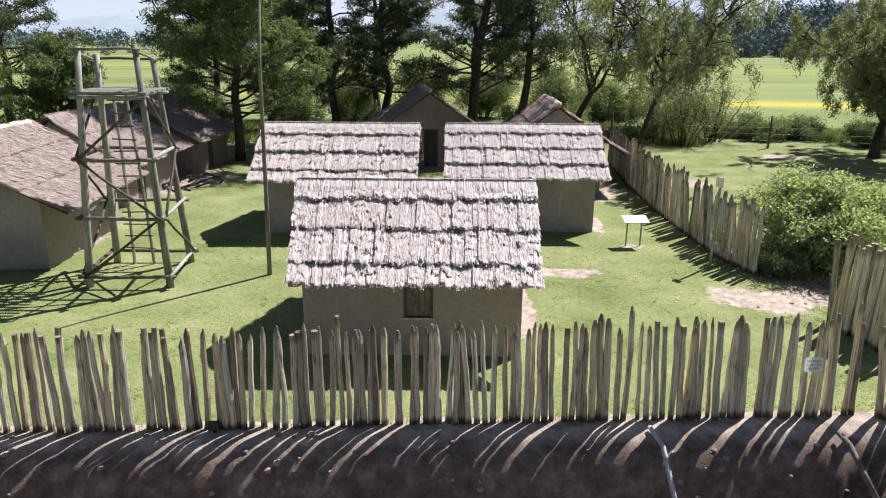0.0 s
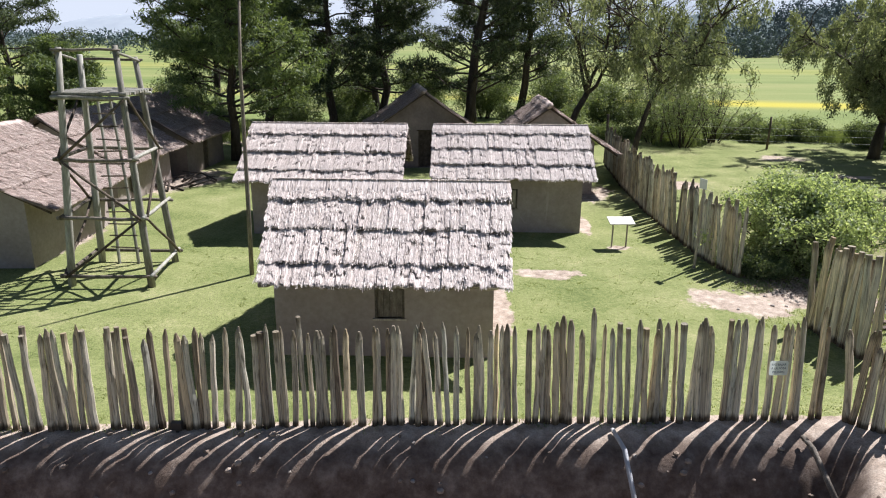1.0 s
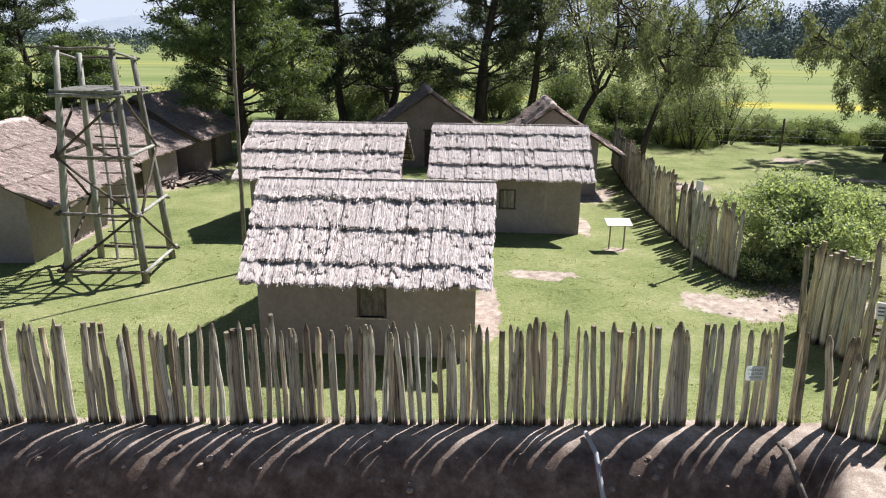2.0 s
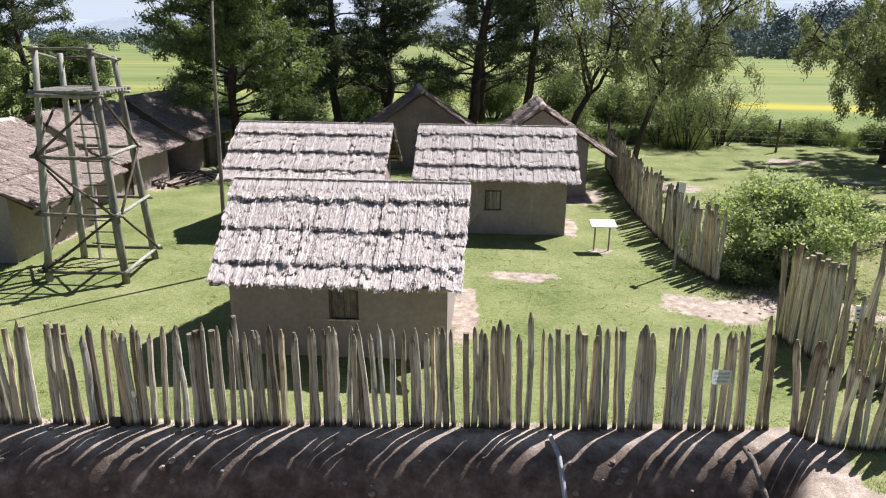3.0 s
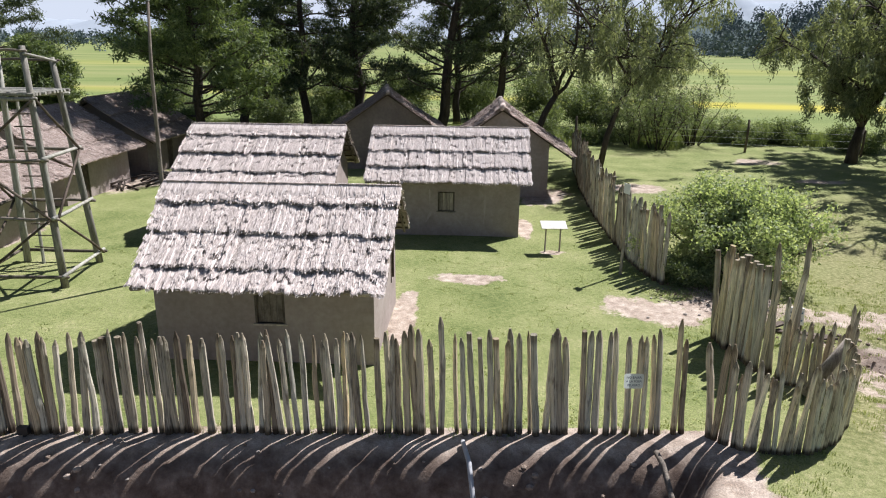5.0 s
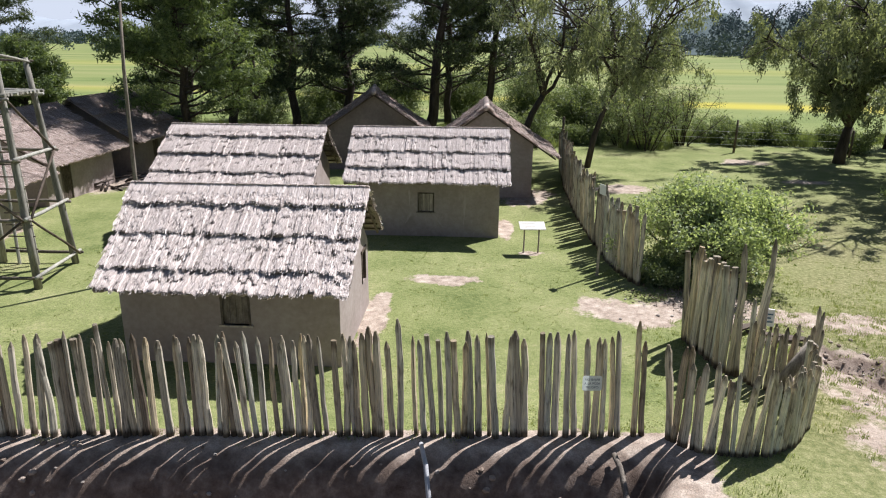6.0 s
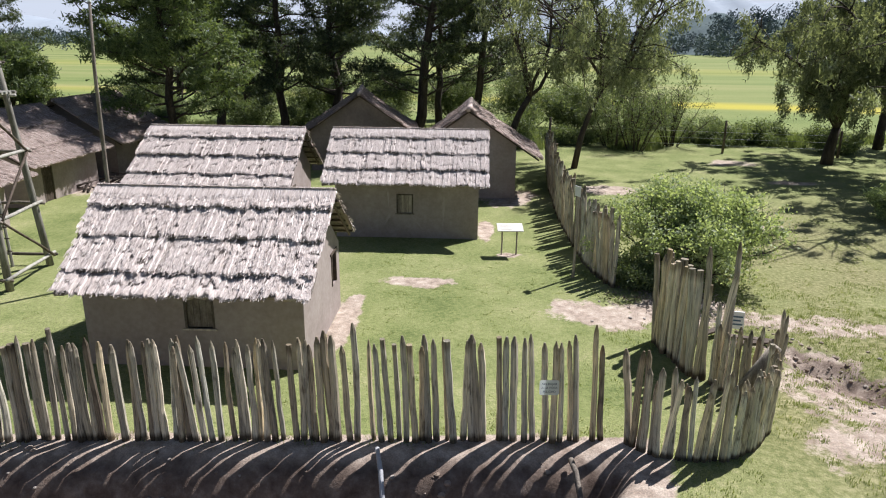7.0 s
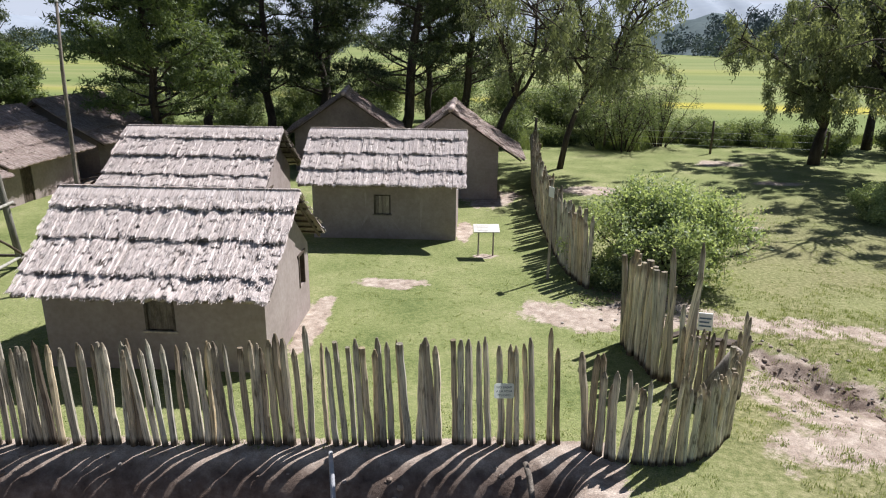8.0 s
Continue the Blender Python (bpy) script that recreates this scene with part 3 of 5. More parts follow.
                quads.append(straw(nrng, int(wide * 340 * much * dense), ux0 - 0.02, ux1 + 0.02, min(sa, s1 - 0.2), min(sa + 0.6 * fall / rows, s1 - 0.16), laid, 0.17, 0.009, 0.018, 0.012, row_rise))
            # ragged lower edge
            quads.append(straw(nrng, int(wide * 290 * much), ux0 - 0.02, ux1 + 0.02, s1 - 0.20, s1 - 0.12, laid, 0.18, 0.0095, 0.02, -0.010, rise))
            quads.append(straw(nrng, int(wide * 110 * much), ux0 - 0.02, ux1 + 0.02, s1 - 0.14, s1 - 0.09, laid, 0.11, 0.010, 0.02, -0.02, lambda s, r_=rise: r_(s) * 0.5))
        part("loose_straw", quads_mesh("loose_straw", np.concatenate(quads), strawm), strawm, roof, kind="stuff")
        # pole ends under the rake
        for k in range(6):
            s = span * (0.12 + 0.80 * k / 5)
            part("purlin", Geo().tube([place(ux0 + 0.12, s, -0.03), place(0, s, -0.02), place(ux1 - 0.10 + rng.uniform(0, 0.12), s, -0.03)], [0.028, 0.032, 0.026], 6), DARK_WOOD, roof)
        for u in (ux0 + 0.1, ux1 - 0.12):
            part("rafter", Geo().tube([place(u, 0.05, -0.075), place(u, span - 0.08, -0.075)], [0.03, 0.035], 6), DARK_WOOD, roof)
    # ridge cap
    g = Geo()
    n = max(10, int((ux1 - ux0) / 0.2))
    pts = [(ux0 - 0.02 + (ux1 - ux0 + 0.04) * i / n, ridge_y, ridge + 0.02 + 0.015 * rng.uniform(-1, 1)) for i in range(n + 1)]
    g.tube(pts, [cap_r * rng.uniform(0.9, 1.1) * (0.55 if i in (0, n) else 1.0) for i in range(n + 1)], 10, 0.75)
    cap = part("ridge_cap", g, strawm, h, smooth=True)
    tufts = []
    for i in range(int((ux1 - ux0) * 1000 * shaggy)):
        u, sg = rng.uniform(ux0, ux1), rng.choice((-1, 1))
        z0, l = ridge + 0.085 + rng.uniform(0, 0.06), rng.uniform(0.24, 0.46)
        y0 = ridge_y - sg * 0.03
        y1 = ridge_y + sg * l * 0.85
        z1 = z0 - l * 0.60 + rng.uniform(-0.02, 0.03)
        w, du = 0.0075, rng.gauss(0, 0.035)
        tufts.append(((u - w, y0, z0), (u + w, y0, z0), (u + du + w, y1, z1), (u + du - w, y1, z1)))
    if tufts:
        part("ridge_straw", quads_mesh("ridge_straw", np.array(tufts), strawm), strawm, cap, kind="stuff")
    return h


G0 = 0.12
PATCH_MUD = surf("pale_repair_plaster", (0.33, 0.28, 0.257), (0.39, 0.335, 0.31), (0.46, 0.40, 0.37), 2.0, 14.0, 0.95, 0.5, 0.01, local=False)


def smear(parent, x0, z0, x1, z1, w, y, seed):
    """A thin trowelled streak of paler plaster on a front wall."""
    rng = random.Random(seed)
    g, n = Geo(), 8
    for i in range(n + 1):
        f = i / n
        k = w * (0.35 + 0.65 * math.sin(math.pi * min(1, 0.15 + f))) * rng.uniform(0.7, 1.2)
        x, z = x0 + (x1 - x0) * f + rng.gauss(0, w * 0.15), z0 + (z1 - z0) * f
        g.v += [(x - k, y - 0.004, z), (x + k, y - 0.004, z), (x + k, y + 0.002, z), (x - k, y + 0.002, z)]
        if i:
            q = 4 * i
            g.f += [(q - 4, q - 3, q + 1, q), (q - 4, q, q + 3, q - 1), (q - 3, q - 2, q + 2, q + 1)]
    part("plaster_repair", g, PATCH_MUD, parent, "paler streak of repaired mud plaster")


hut("mud-walled hut with pale shaggy reed thatch, behind the palisade", pose(-0.97, 14.5, G0), 4.42, 3.5, 1.72, 3.25, 0.64, 0.62, 0.36, 1.75, 1.76, (0, 0.17, 0.47, 0.80, 1), 11,
    STRAW_BED, STRAW, MUD, leaf_wood=BEAM_WOOD, taper=(0.24, 0.07), front=[(-0.18, 0.42, 0.86, 1.56)], right=[(0.85, 1.35, 0.85, 1.6)], ridge_y=-0.05)
hut("mud-walled hut with pale layered reed thatch beside the flagpole", pose(-4.05, 23.8, G0), 4.7, 3.7, 1.95, 3.41, 0.5, 0.5, 0.36, 1.86, 1.86, (0, 0.17, 0.48, 0.80, 1), 12,
    STRAW_BED, STRAW, MUD, right=[(-0.9, -0.45, 0.9, 1.55)])
hut_c = hut("mud-walled hut with pale banded thatch and small shutter", pose(2.25, 24.05, G0), 4.78, 2.9, 1.95, 3.39, 0.66, 0.6, 0.30, 1.92, 1.95, (0, 0.14, 0.42, 0.72, 1), 13,
    STRAW_BED, STRAW, MUD, front=[(-0.34, 0.22, 0.86, 1.52)], leaf_wood=WEATHERED)
for k, (x0, z0, x1, z1, w) in enumerate(((1.25, 1.45, 1.22, 0.45, 0.045), (-0.55, 0.85, -0.75, 0.45, 0.05), (0.2, 0.75, 0.5, 0.35, 0.06), (-0.62, 1.6, -0.6, 1.1, 0.03))):
    smear(hut_c.children[0], x0, z0, x1, z1, w, -1.45, 300 + k)
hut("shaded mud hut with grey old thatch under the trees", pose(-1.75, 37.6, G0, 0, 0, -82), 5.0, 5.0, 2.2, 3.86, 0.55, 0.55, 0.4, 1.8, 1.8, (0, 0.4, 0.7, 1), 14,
    OLD_BED, OLD_STRAW, MUD_SHADED, right=[(-0.28, 0.45, 0.02, 1.9)], shaggy=0.3, cap_r=0.16)
hut("mud hut with brown rounded thatch, gable towards the yard", pose(4.2, 31.2, G0, 0, 0, -90), 4.2, 4.0, 2.25, 3.74, 0.95, 1.05, 0.42, 1.65, 1.72, (0, 0.35, 0.7, 1), 15,
    OLD_BED, OLD_STRAW, MUD, shaggy=0.35, cap_r=0.16)
hut("long mud hut with brown-pink thatch beside the watchtower", pose(-14.35, 20.35, G0, 0, 0, 94), 5.0, 5.3, 1.95, 3.5, 0.95, 0.6, 0.35, 1.70, 1.6, (0, 0.3, 0.65, 1), 16,
    OLD_BED, OLD_STRAW, MUD, front=(), shaggy=0.45, cap_r=0.14)
hut("mud hut with brown thatch, half in tree shade", pose(-15.2, 28.0, G0, 0, 0, 90), 5.0, 4.9, 1.9, 3.45, 0.6, 0.6, 0.45, 1.6, 1.6, (0, 0.35, 0.7, 1), 17,
    OLD_BED, OLD_STRAW, MUD, front=[(-1.5, -0.8, 0.0, 1.7)], shaggy=0.45)
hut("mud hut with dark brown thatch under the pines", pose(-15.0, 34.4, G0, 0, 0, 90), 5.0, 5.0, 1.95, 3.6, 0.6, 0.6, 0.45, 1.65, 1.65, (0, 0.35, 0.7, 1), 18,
    OLD_BED, OLD_STRAW, MUD_SHADED, front=[(-0.4, 0.3, 0.0, 1.75)], shaggy=0.45)


# ---- palisades ----
def paling_mesh(seed, pointed):
    rng = random.Random(seed)
    r = rng.uniform(0.047, 0.061)
    n, hgt = 8, 1.0
    bend = [(rng.gauss(0, 0.008), rng.gauss(0, 0.008)) for _ in range(n)]
    pts, rad = [], []
    x = y = 0.0
    for i in range(n):
        f = i / (n - 1)
        pts.append((x, y, -0.12 + f * (hgt + 0.12 - (0.07 if pointed else 0.0))))
        rad.append(r * (1.06 - 0.2 * f) * rng.uniform(0.9, 1.08))
        x, y = x + bend[i][0], y + bend[i][1]
    g = Geo()
    if pointed:
        px, py, _ = pts[-1]
        pts.append((px + rng.uniform(-0.012, 0.012), py, hgt))
        rad.append(r * rng.uniform(0.1, 0.35))
    g.tube(pts, rad, 7, rng.uniform(0.75, 1.0))
    return g.mesh("paling", STAKE, False)


SHARP = [paling_mesh(100 + i, True) for i in range(24)]
BLUNT = [paling_mesh(140 + i, False) for i in range(10)]
pal_rng = random.Random(5)


def paling(parent, x, y, hgt, sharp=0.8, lean=1.5, wide=1.0, sway=0.0):
    me = pal_rng.choice(SHARP if pal_rng.random() < sharp else BLUNT)
    ob = new("paling", me)
    ob.parent = parent
    k = wide * pal_rng.uniform(0.9, 1.12)
    shared = sway + 0.8 * near_noise(x, y, 0.9)
    turned = Matrix.Rotation(pal_rng.uniform(0, 2 * math.pi), 4, "Z")
    ob.matrix_world = pose(x, y, gz(x, y), pal_rng.gauss(0, lean), shared + pal_rng.gauss(0, lean), 0) @ turned @ Matrix.Diagonal((k, k, hgt, 1))
    return ob


def stations(line, step, jitter=0.25):
    """Points along a polyline, one about every step metres."""
    out = []
    for (x0, y0), (x1, y1) in zip(line, line[1:]):
        d = math.hypot(x1 - x0, y1 - y0)
        n = max(1, round(d / step))
        for i in range(n):
            f = (i + 0.5 + pal_rng.uniform(-jitter, jitter)) / n
            out.append((x0 + (x1 - x0) * f, y0 + (y1 - y0) * f, f))
    return out


front_fence = thing("palisade_fence", pose(0, 10.14, 0.2), "front palisade of weathered grey sharpened wooden stakes above the ditch", "fence", "palisades")
STAKES_WEST = [-9.4, -9.25, -9.02, -8.86, -8.7, -8.5, -8.37, -8.2, -8.05, -7.88, -7.7, -7.52, -7.38, -7.19, -7.1, -6.94, -6.83, -6.69, -6.49, -6.38,
               -6.29, -6.1, -6.03, -5.92, -5.79, -5.7, -5.58, -5.47, -5.38, -5.14, -5.05, -4.95, -4.84, -4.74, -4.62, -4.44, -4.33, -4.17, -3.98]
STAKES_MID = [-3.87, -3.75, -3.66, -3.56, -3.45, -3.25, -3.03, -2.89, -2.73, -2.61, -2.51, -2.36, -2.27, -2.14, -1.85, -1.73, -1.61, -1.49, -1.39,
              -1.27, -1.04, -0.83, -0.72, -0.59, -0.49, -0.37, -0.23, -0.1, 0.03, 0.13, 0.27, 0.4, 0.52, 0.74, 0.85, 0.95, 1.06, 1.16]
STAKES_EAST = [1.27, 1.38, 1.51, 1.72, 1.85, 1.98, 2.06, 2.17, 2.31, 2.41, 2.61, 2.99, 3.11, 3.26, 3.4, 3.51, 3.65, 3.76, 3.88, 3.99, 4.16, 4.26,
               4.42, 4.57, 4.64, 4.75, 5.0, 5.12, 5.25, 5.41, 5.54, 5.73, 5.86, 6.0, 6.15, 6.27, 6.67]
for x in STAKES_WEST + STAKES_MID + STAKES_EAST:
    sharp = 0.3 if x < -6.2 or -5.45 < x < -4.6 or -2.95 < x < -2.3 else 0.5 if 3.2 < x < 4.7 else 0.93
    paling(front_fence, x, fence_y(x) + pal_rng.uniform(-0.04, 0.04), 1.76 + pal_rng.gauss(0, 0.06) + (0.03 if x > 1 else 0.0), sharp, 1.1, 1.03, sway=-0.75 - 0.29 * x)
for x, hgt, sharp in ((2.72, 2.08, 1.0), (6.52, 2.05, 1.0), (-1.96, 1.96, 0.0)):
    paling(front_fence, x, fence_y(x), hgt, sharp, 0.6, 1.05, sway=-1.0)

rear_fence = thing("palisade_fence", pose(7.8, 26, G0), "side palisade of tall weathered stakes standing close together", "fence", "palisades")
for x, y, f in stations([(8.35, 18.2), (7.95, 19.6), (7.8, 22.5), (7.75, 26.0), (7.9, 31.0), (8.3, 36.5)], 0.135):
    paling(rear_fence, x + pal_rng.uniform(-0.04, 0.04), y, pal_rng.uniform(1.75, 2.2), 0.75, 2.5, 1.25)

gate_fence = thing("palisade_fence", pose(8.2, 10.2, 0.2), "low curved palisade of sharpened stakes round the gateway", "fence", "palisades")
for x, y, f in stations([(7.02, 10.35), (7.4, 9.98), (8.0, 9.86), (8.6, 9.92)], 0.108):
    paling(gate_fence, x, y, pal_rng.uniform(1.2, 1.55) + (0.25 if x < 7.3 else 0), 0.95, 2.0)
for x, y, f in stations([(8.6, 9.95), (9.1, 10.3), (9.5, 10.85), (9.8, 11.6)], 0.09):
    paling(gate_fence, x, y, pal_rng.uniform(1.15, 1.35), 0.9, 1.5, 1.1)

inner_fence = thing("palisade_fence", pose(8.9, 13.4, 0.2), "palisade of stout tall stakes beside the gateway path", "fence", "palisades")
for x, y, f in stations([(8.55, 14.75), (8.8, 13.6), (9.02, 12.95)], 0.085):
    paling(inner_fence, x + pal_rng.uniform(-0.08, 0.08), y, pal_rng.uniform(1.9, 2.25), 0.4, 2.0, 1.35)
for x, y, hgt in ((9.1, 12.95, 2.7), (9.28, 12.9, 2.3), (9.42, 12.75, 2.85), (9.2, 12.7, 1.7)):
    paling(inner_fence, x, y, hgt, 0.9, 2.0, 1.15)
for x, y, f in stations([(9.2, 12.6), (9.6, 12.2), (10.25, 12.3)], 0.10):
    paling(inner_fence, x, y, pal_rng.uniform(1.1, 1.45), 0.9, 2.0)
for x, y, hgt in ((10.15, 12.35, 1.65), (10.28, 12.4, 1.7)):
    paling(inner_fence, x, y, hgt, 1.0, 1.0)


def log(name, pts, radii, material, label, category, sides=9):
    g = Geo().tube([(p[0] - pts[0][0], p[1] - pts[0][1], p[2] - pts[0][2]) for p in pts], radii, sides)
    ob = new(name, g.mesh(name, material, True))
    ob.location = pts[0]
    return tagged(ob, label, category)


log("leaning_log", [(9.35, 11.9, 0.25), (9.6, 11.85, 0.8), (9.9, 11.8, 1.38)], [0.11, 0.11, 0.10], WEATHERED, "thick grey log leaning against the gateway stakes", "log")
log("ditch_pole", [(3.08, 9.85, gz(3.08, 9.85) + 0.08), (3.19, 9.42, gz(3.19, 9.66) + 0.06), (3.42, 8.5, gz(3.42, 8.5) + 0.05)], [0.035, 0.04, 0.04], METAL, "grey metal pole leaning down into the ditch", "pole")
log("ditch_pole", [(6.1, 9.75, gz(6.1, 9.75) + 0.16), (6.15, 9.5, gz(6.15, 9.7) + 0.14), (6.24, 8.6, gz(6.24, 8.6) + 0.05)], [0.045, 0.045, 0.045], WEATHERED, "pale wooden pole leaning down into the ditch", "pole")

# ---- warning sign on the palisade ----
sign_x = 5.76
sign = thing("warning_sign", pose(sign_x, fence_y(sign_x) - 0.135, 1.30, -4, 0, 4), "small white warning sign wired to the palisade stakes", "sign")
board = Geo()
outline = []
for cx, cz, a0 in ((0.12, 0.09, 0), (-0.12, 0.09, 90), (-0.12, -0.09, 180), (0.12, -0.09, 270)):
    outline += [(cx + 0.035 * math.cos(radians(a0 + k * 30)), cz + 0.035 * math.sin(radians(a0 + k * 30))) for k in range(4)]
part("board", board.prism(outline, "y", -0.0015, 0.0015), SIGN_SHEET, sign)


def lettering(text, size, m, parent, material):
    cu = bpy.data.curves.new("lettering", "FONT")
    cu.body, cu.size, cu.align_x, cu.extrude = text, size, "CENTER", 0.001
    ob = bpy.data.objects.new("lettering", cu)
    scene.collection.objects.link(ob)
    bpy.context.view_layer.update()
    me = bpy.data.meshes.new_from_object(ob.evaluated_get(bpy.context.evaluated_depsgraph_get()))
    bpy.data.objects.remove(ob)
    me.materials.clear()
    me.materials.append(material)
    t = new("lettering", me)
    t.parent = parent
    t.matrix_local = m
    return t


for words, z in (("NO BAJAR", 0.045), ("A LA FOSA", -0.02), ("PELIGRO", -0.085)):
    lettering(words, 0.052, pose(0, -0.004, z, 90, 0, 0), sign, INK)

# ---- lectern ----
lect = thing("information_lectern", pose(5.63, 21.0, gz(5.63, 21.0), 0, 0, 4), "white slanted information board on two wooden legs", "sign")
g = Geo()
g.prism([(-0.24, 0.80), (0.24, 0.93), (0.235, 0.955), (-0.245, 0.825)], "x", -0.40, 0.40)
top = part("board", g, BOARD_PAINT, lect, bevel=0.006)
for k in range(4):
    z = 0.847 + 0.024 * k
    y = -0.16 + 0.089 * k
    bar = Geo().box(-0.30, 0.05 + 0.06 * (k % 2), y, y + 0.012, z, z + 0.004)
    part("writing_bar", bar, STONE, top)
for x in (-0.24, 0.22):
    part("leg", Geo().tube([(x, 0.0, -0.1), (x + 0.005, 0.0, 0.45), (x, 0.0, 0.855)], [0.028, 0.026, 0.026], 7), WEATHERED, lect)

# ---- signpost by the side palisade ----
sp = thing("signpost", pose(7.35, 18.95, gz(7.35, 18.95), 0, 0, -66), "tall thin wooden post carrying a grey sign plate", "signpost")
part("post", Geo().tube([(0, 0, -0.1), (0.03, 0, 1.2), (0.03, 0.0, 2.62)], [0.045, 0.04, 0.035], 7), WEATHERED, sp)
part("plate", Geo().box(-0.10, 0.17, -0.05, -0.036, 2.36, 2.64), WHITE_PAINT, sp, "dull white sign plate")

# ---- flagpole ----
fp = thing("flagpole", pose(-5.23, 17.75, gz(-5.23, 17.75)), "tall thin crooked grey wooden pole standing on the lawn", "pole")
part("pole", Geo().tube([(0, 0, -0.1), (0.05, 0, 2.0), (0.09, 0, 4.0), (0.12, 0.0, 5.6), (0.22, 0, 7.2)], [0.065, 0.06, 0.052, 0.045, 0.034], 8), BEAM_WOOD, fp, smooth=True)
part("cap", Geo().tube([(0.22, 0, 7.19), (0.22, 0, 7.3)], [0.045, 0.03], 8), WHITE_PAINT, fp, "small white cap")

# ---- watchtower ----
tw = thing("watchtower", pose(-8.75, 17.6, gz(-8.75, 17.6)), "tall open watchtower of rough grey poles with a plank platform", "watchtower")
T0 = Vector((-8.75, 17.6, 0.12))
FEET = {"fl": Vector((-9.65, 16.6, 0.0)), "fr": Vector((-7.55, 16.65, 0.0)), "bl": Vector((-9.95, 18.75, 0.0)), "br": Vector((-7.8, 18.8, 0.0))}
TOPS = {"fl": Vector((-9.25, 16.9, 6.05)), "fr": Vector((-7.88, 16.95, 6.1)), "bl": Vector((-9.6, 18.45, 5.85)), "br": Vector((-8.15, 18.5, 5.8))}


def on_leg(k, z):
    f = z / TOPS[k].z
    p = FEET[k].lerp(TOPS[k], f)
    return Vector((p.x - T0.x, p.y - T0.y, z))


tw_rng = random.Random(9)


def beam(name, p, q, r, extra=0.22, material=TOWER_WOOD, label=""):
    d = (q - p).normalized()
    a_, b_ = p - d * extra, q + d * extra
    mid1 = a_.lerp(b_, 0.35) + Vector([tw_rng.uniform(-0.03, 0.03) for _ in range(3)])
    mid2 = a_.lerp(b_, 0.7) + Vector([tw_rng.uniform(-0.03, 0.03) for _ in range(3)])
    return part(name, Geo().tube([a_, mid1, mid2, b_], [r * 1.05, r, r * 0.95, r * 0.85], 7), material, tw, label, smooth=True)


for k in FEET:
    pts = [on_leg(k, z) for z in (-0.2, 1.5, 3.0, 4.5, TOPS[k].z)]
    part("leg", Geo().tube(pts, [0.10, 0.095, 0.09, 0.08, 0.072], 9), TOWER_WOOD, tw, smooth=True)
off = {"f": Vector((0, -0.11, 0)), "b": Vector((0, 0.10, 0))}
for z in (0.32, 1.85, 3.35):
    for p, q, s in (("fl", "fr", Vector((0, -0.11, 0))), ("bl", "br", Vector((0, 0.11, 0))), ("fr", "br", Vector((0.11, 0, 0.04))), ("fl", "bl", Vector((-0.11, 0, 0.04)))):
        # Shade put into colour: browner wood on all but the sunward right beams.
        beam("crossbeam", on_leg(p, z) + s, on_leg(q, z) + s, 0.05, 0.22, TOWER_WOOD if s.x > 0 else BEAM_WOOD)
for z0, z1 in ((0.35, 1.82), (1.88, 3.3), (3.4, 4.75)):
    flip = z0 > 1 and z0 < 3
    p, q = ("fl", "fr") if not flip else ("fr", "fl")
    beam("brace", on_leg(p, z0) + Vector((0, -0.16, 0)), on_leg(q, z1) + Vector((0, -0.16, 0)), 0.036, 0.1, DARK_WOOD)
    p, q = ("br", "fr") if not flip else ("fr", "br")
    beam("brace", on_leg(p, z0) + Vector((0.16, 0, 0)), on_leg(q, z1) + Vector((0.16, 0, 0)), 0.036, 0.1, DARK_WOOD)
    p, q = ("fl", "bl") if not flip else ("bl", "fl")
    beam("brace", on_leg(p, z0) + Vector((-0.16, 0, 0)), on_leg(q, z1) + Vector((-0.16, 0, 0)), 0.036, 0.1, DARK_WOOD)
for p, q, s in (("fl", "fr", Vector((0, -0.10, 0))), ("bl", "br", Vector((0, 0.10, 0)))):
    beam("platform_beam", on_leg(p, 4.86) + s, on_leg(q, 4.86) + s, 0.05, 0.2)
p0 = on_leg("fl", 4.93)
p1 = on_leg("br", 4.93)
for i in range(11):
    f = (i + 0.5) / 11
    y = p0.y - 0.12 + (p1.y - p0.y + 0.24) * f
    xl, xr = p0.x - 0.18 + tw_rng.uniform(-0.06, 0.06) - 0.25 * f, p1.x + 0.42 - 0.16 * f + tw_rng.uniform(-0.05, 0.05)
    part("platform_pole", Geo().tube([(xl, y, 4.95), ((xl + xr) / 2, y, 4.955), (xr, y, 4.95)], [0.05, 0.052, 0.045], 7), TOWER_WOOD, tw)
for p, q, z, s in (("fl", "fr", 5.98, -0.08), ("bl", "br", 5.72, 0.08), ("fl", "fr", 5.62, -0.08)):
    if z != 5.62:
        beam("guard_rail", on_leg(p, z) + Vector((0, s, 0)), on_leg(q, z) + Vector((0, s, 0)), 0.035, 0.15, BEAM_WOOD)
beam("guard_rail", on_leg("fl", 5.9) + Vector((-0.08, 0, 0)), on_leg("bl", 5.7) + Vector((-0.08, 0, 0)), 0.035, 0.12)
beam("guard_rail", on_leg("fr", 5.9) + Vector((0.08, 0, 0)), on_leg("br", 5.7) + Vector((0.08, 0, 0)), 0.035, 0.12)
lad = part("ladder", Geo().tube([(-0.62, 1.0, -0.1), (-0.58, 1.0, 2.4), (-0.62, 1.0, 4.9)], [0.045, 0.04, 0.038], 7), TOWER_WOOD, tw)
part("ladder_rail", Geo().tube([(-0.05, 1.0, -0.1), (-0.12, 1.0, 2.4), (-0.28, 1.0, 4.9)], [0.045, 0.04, 0.038], 7), TOWER_WOOD, lad)
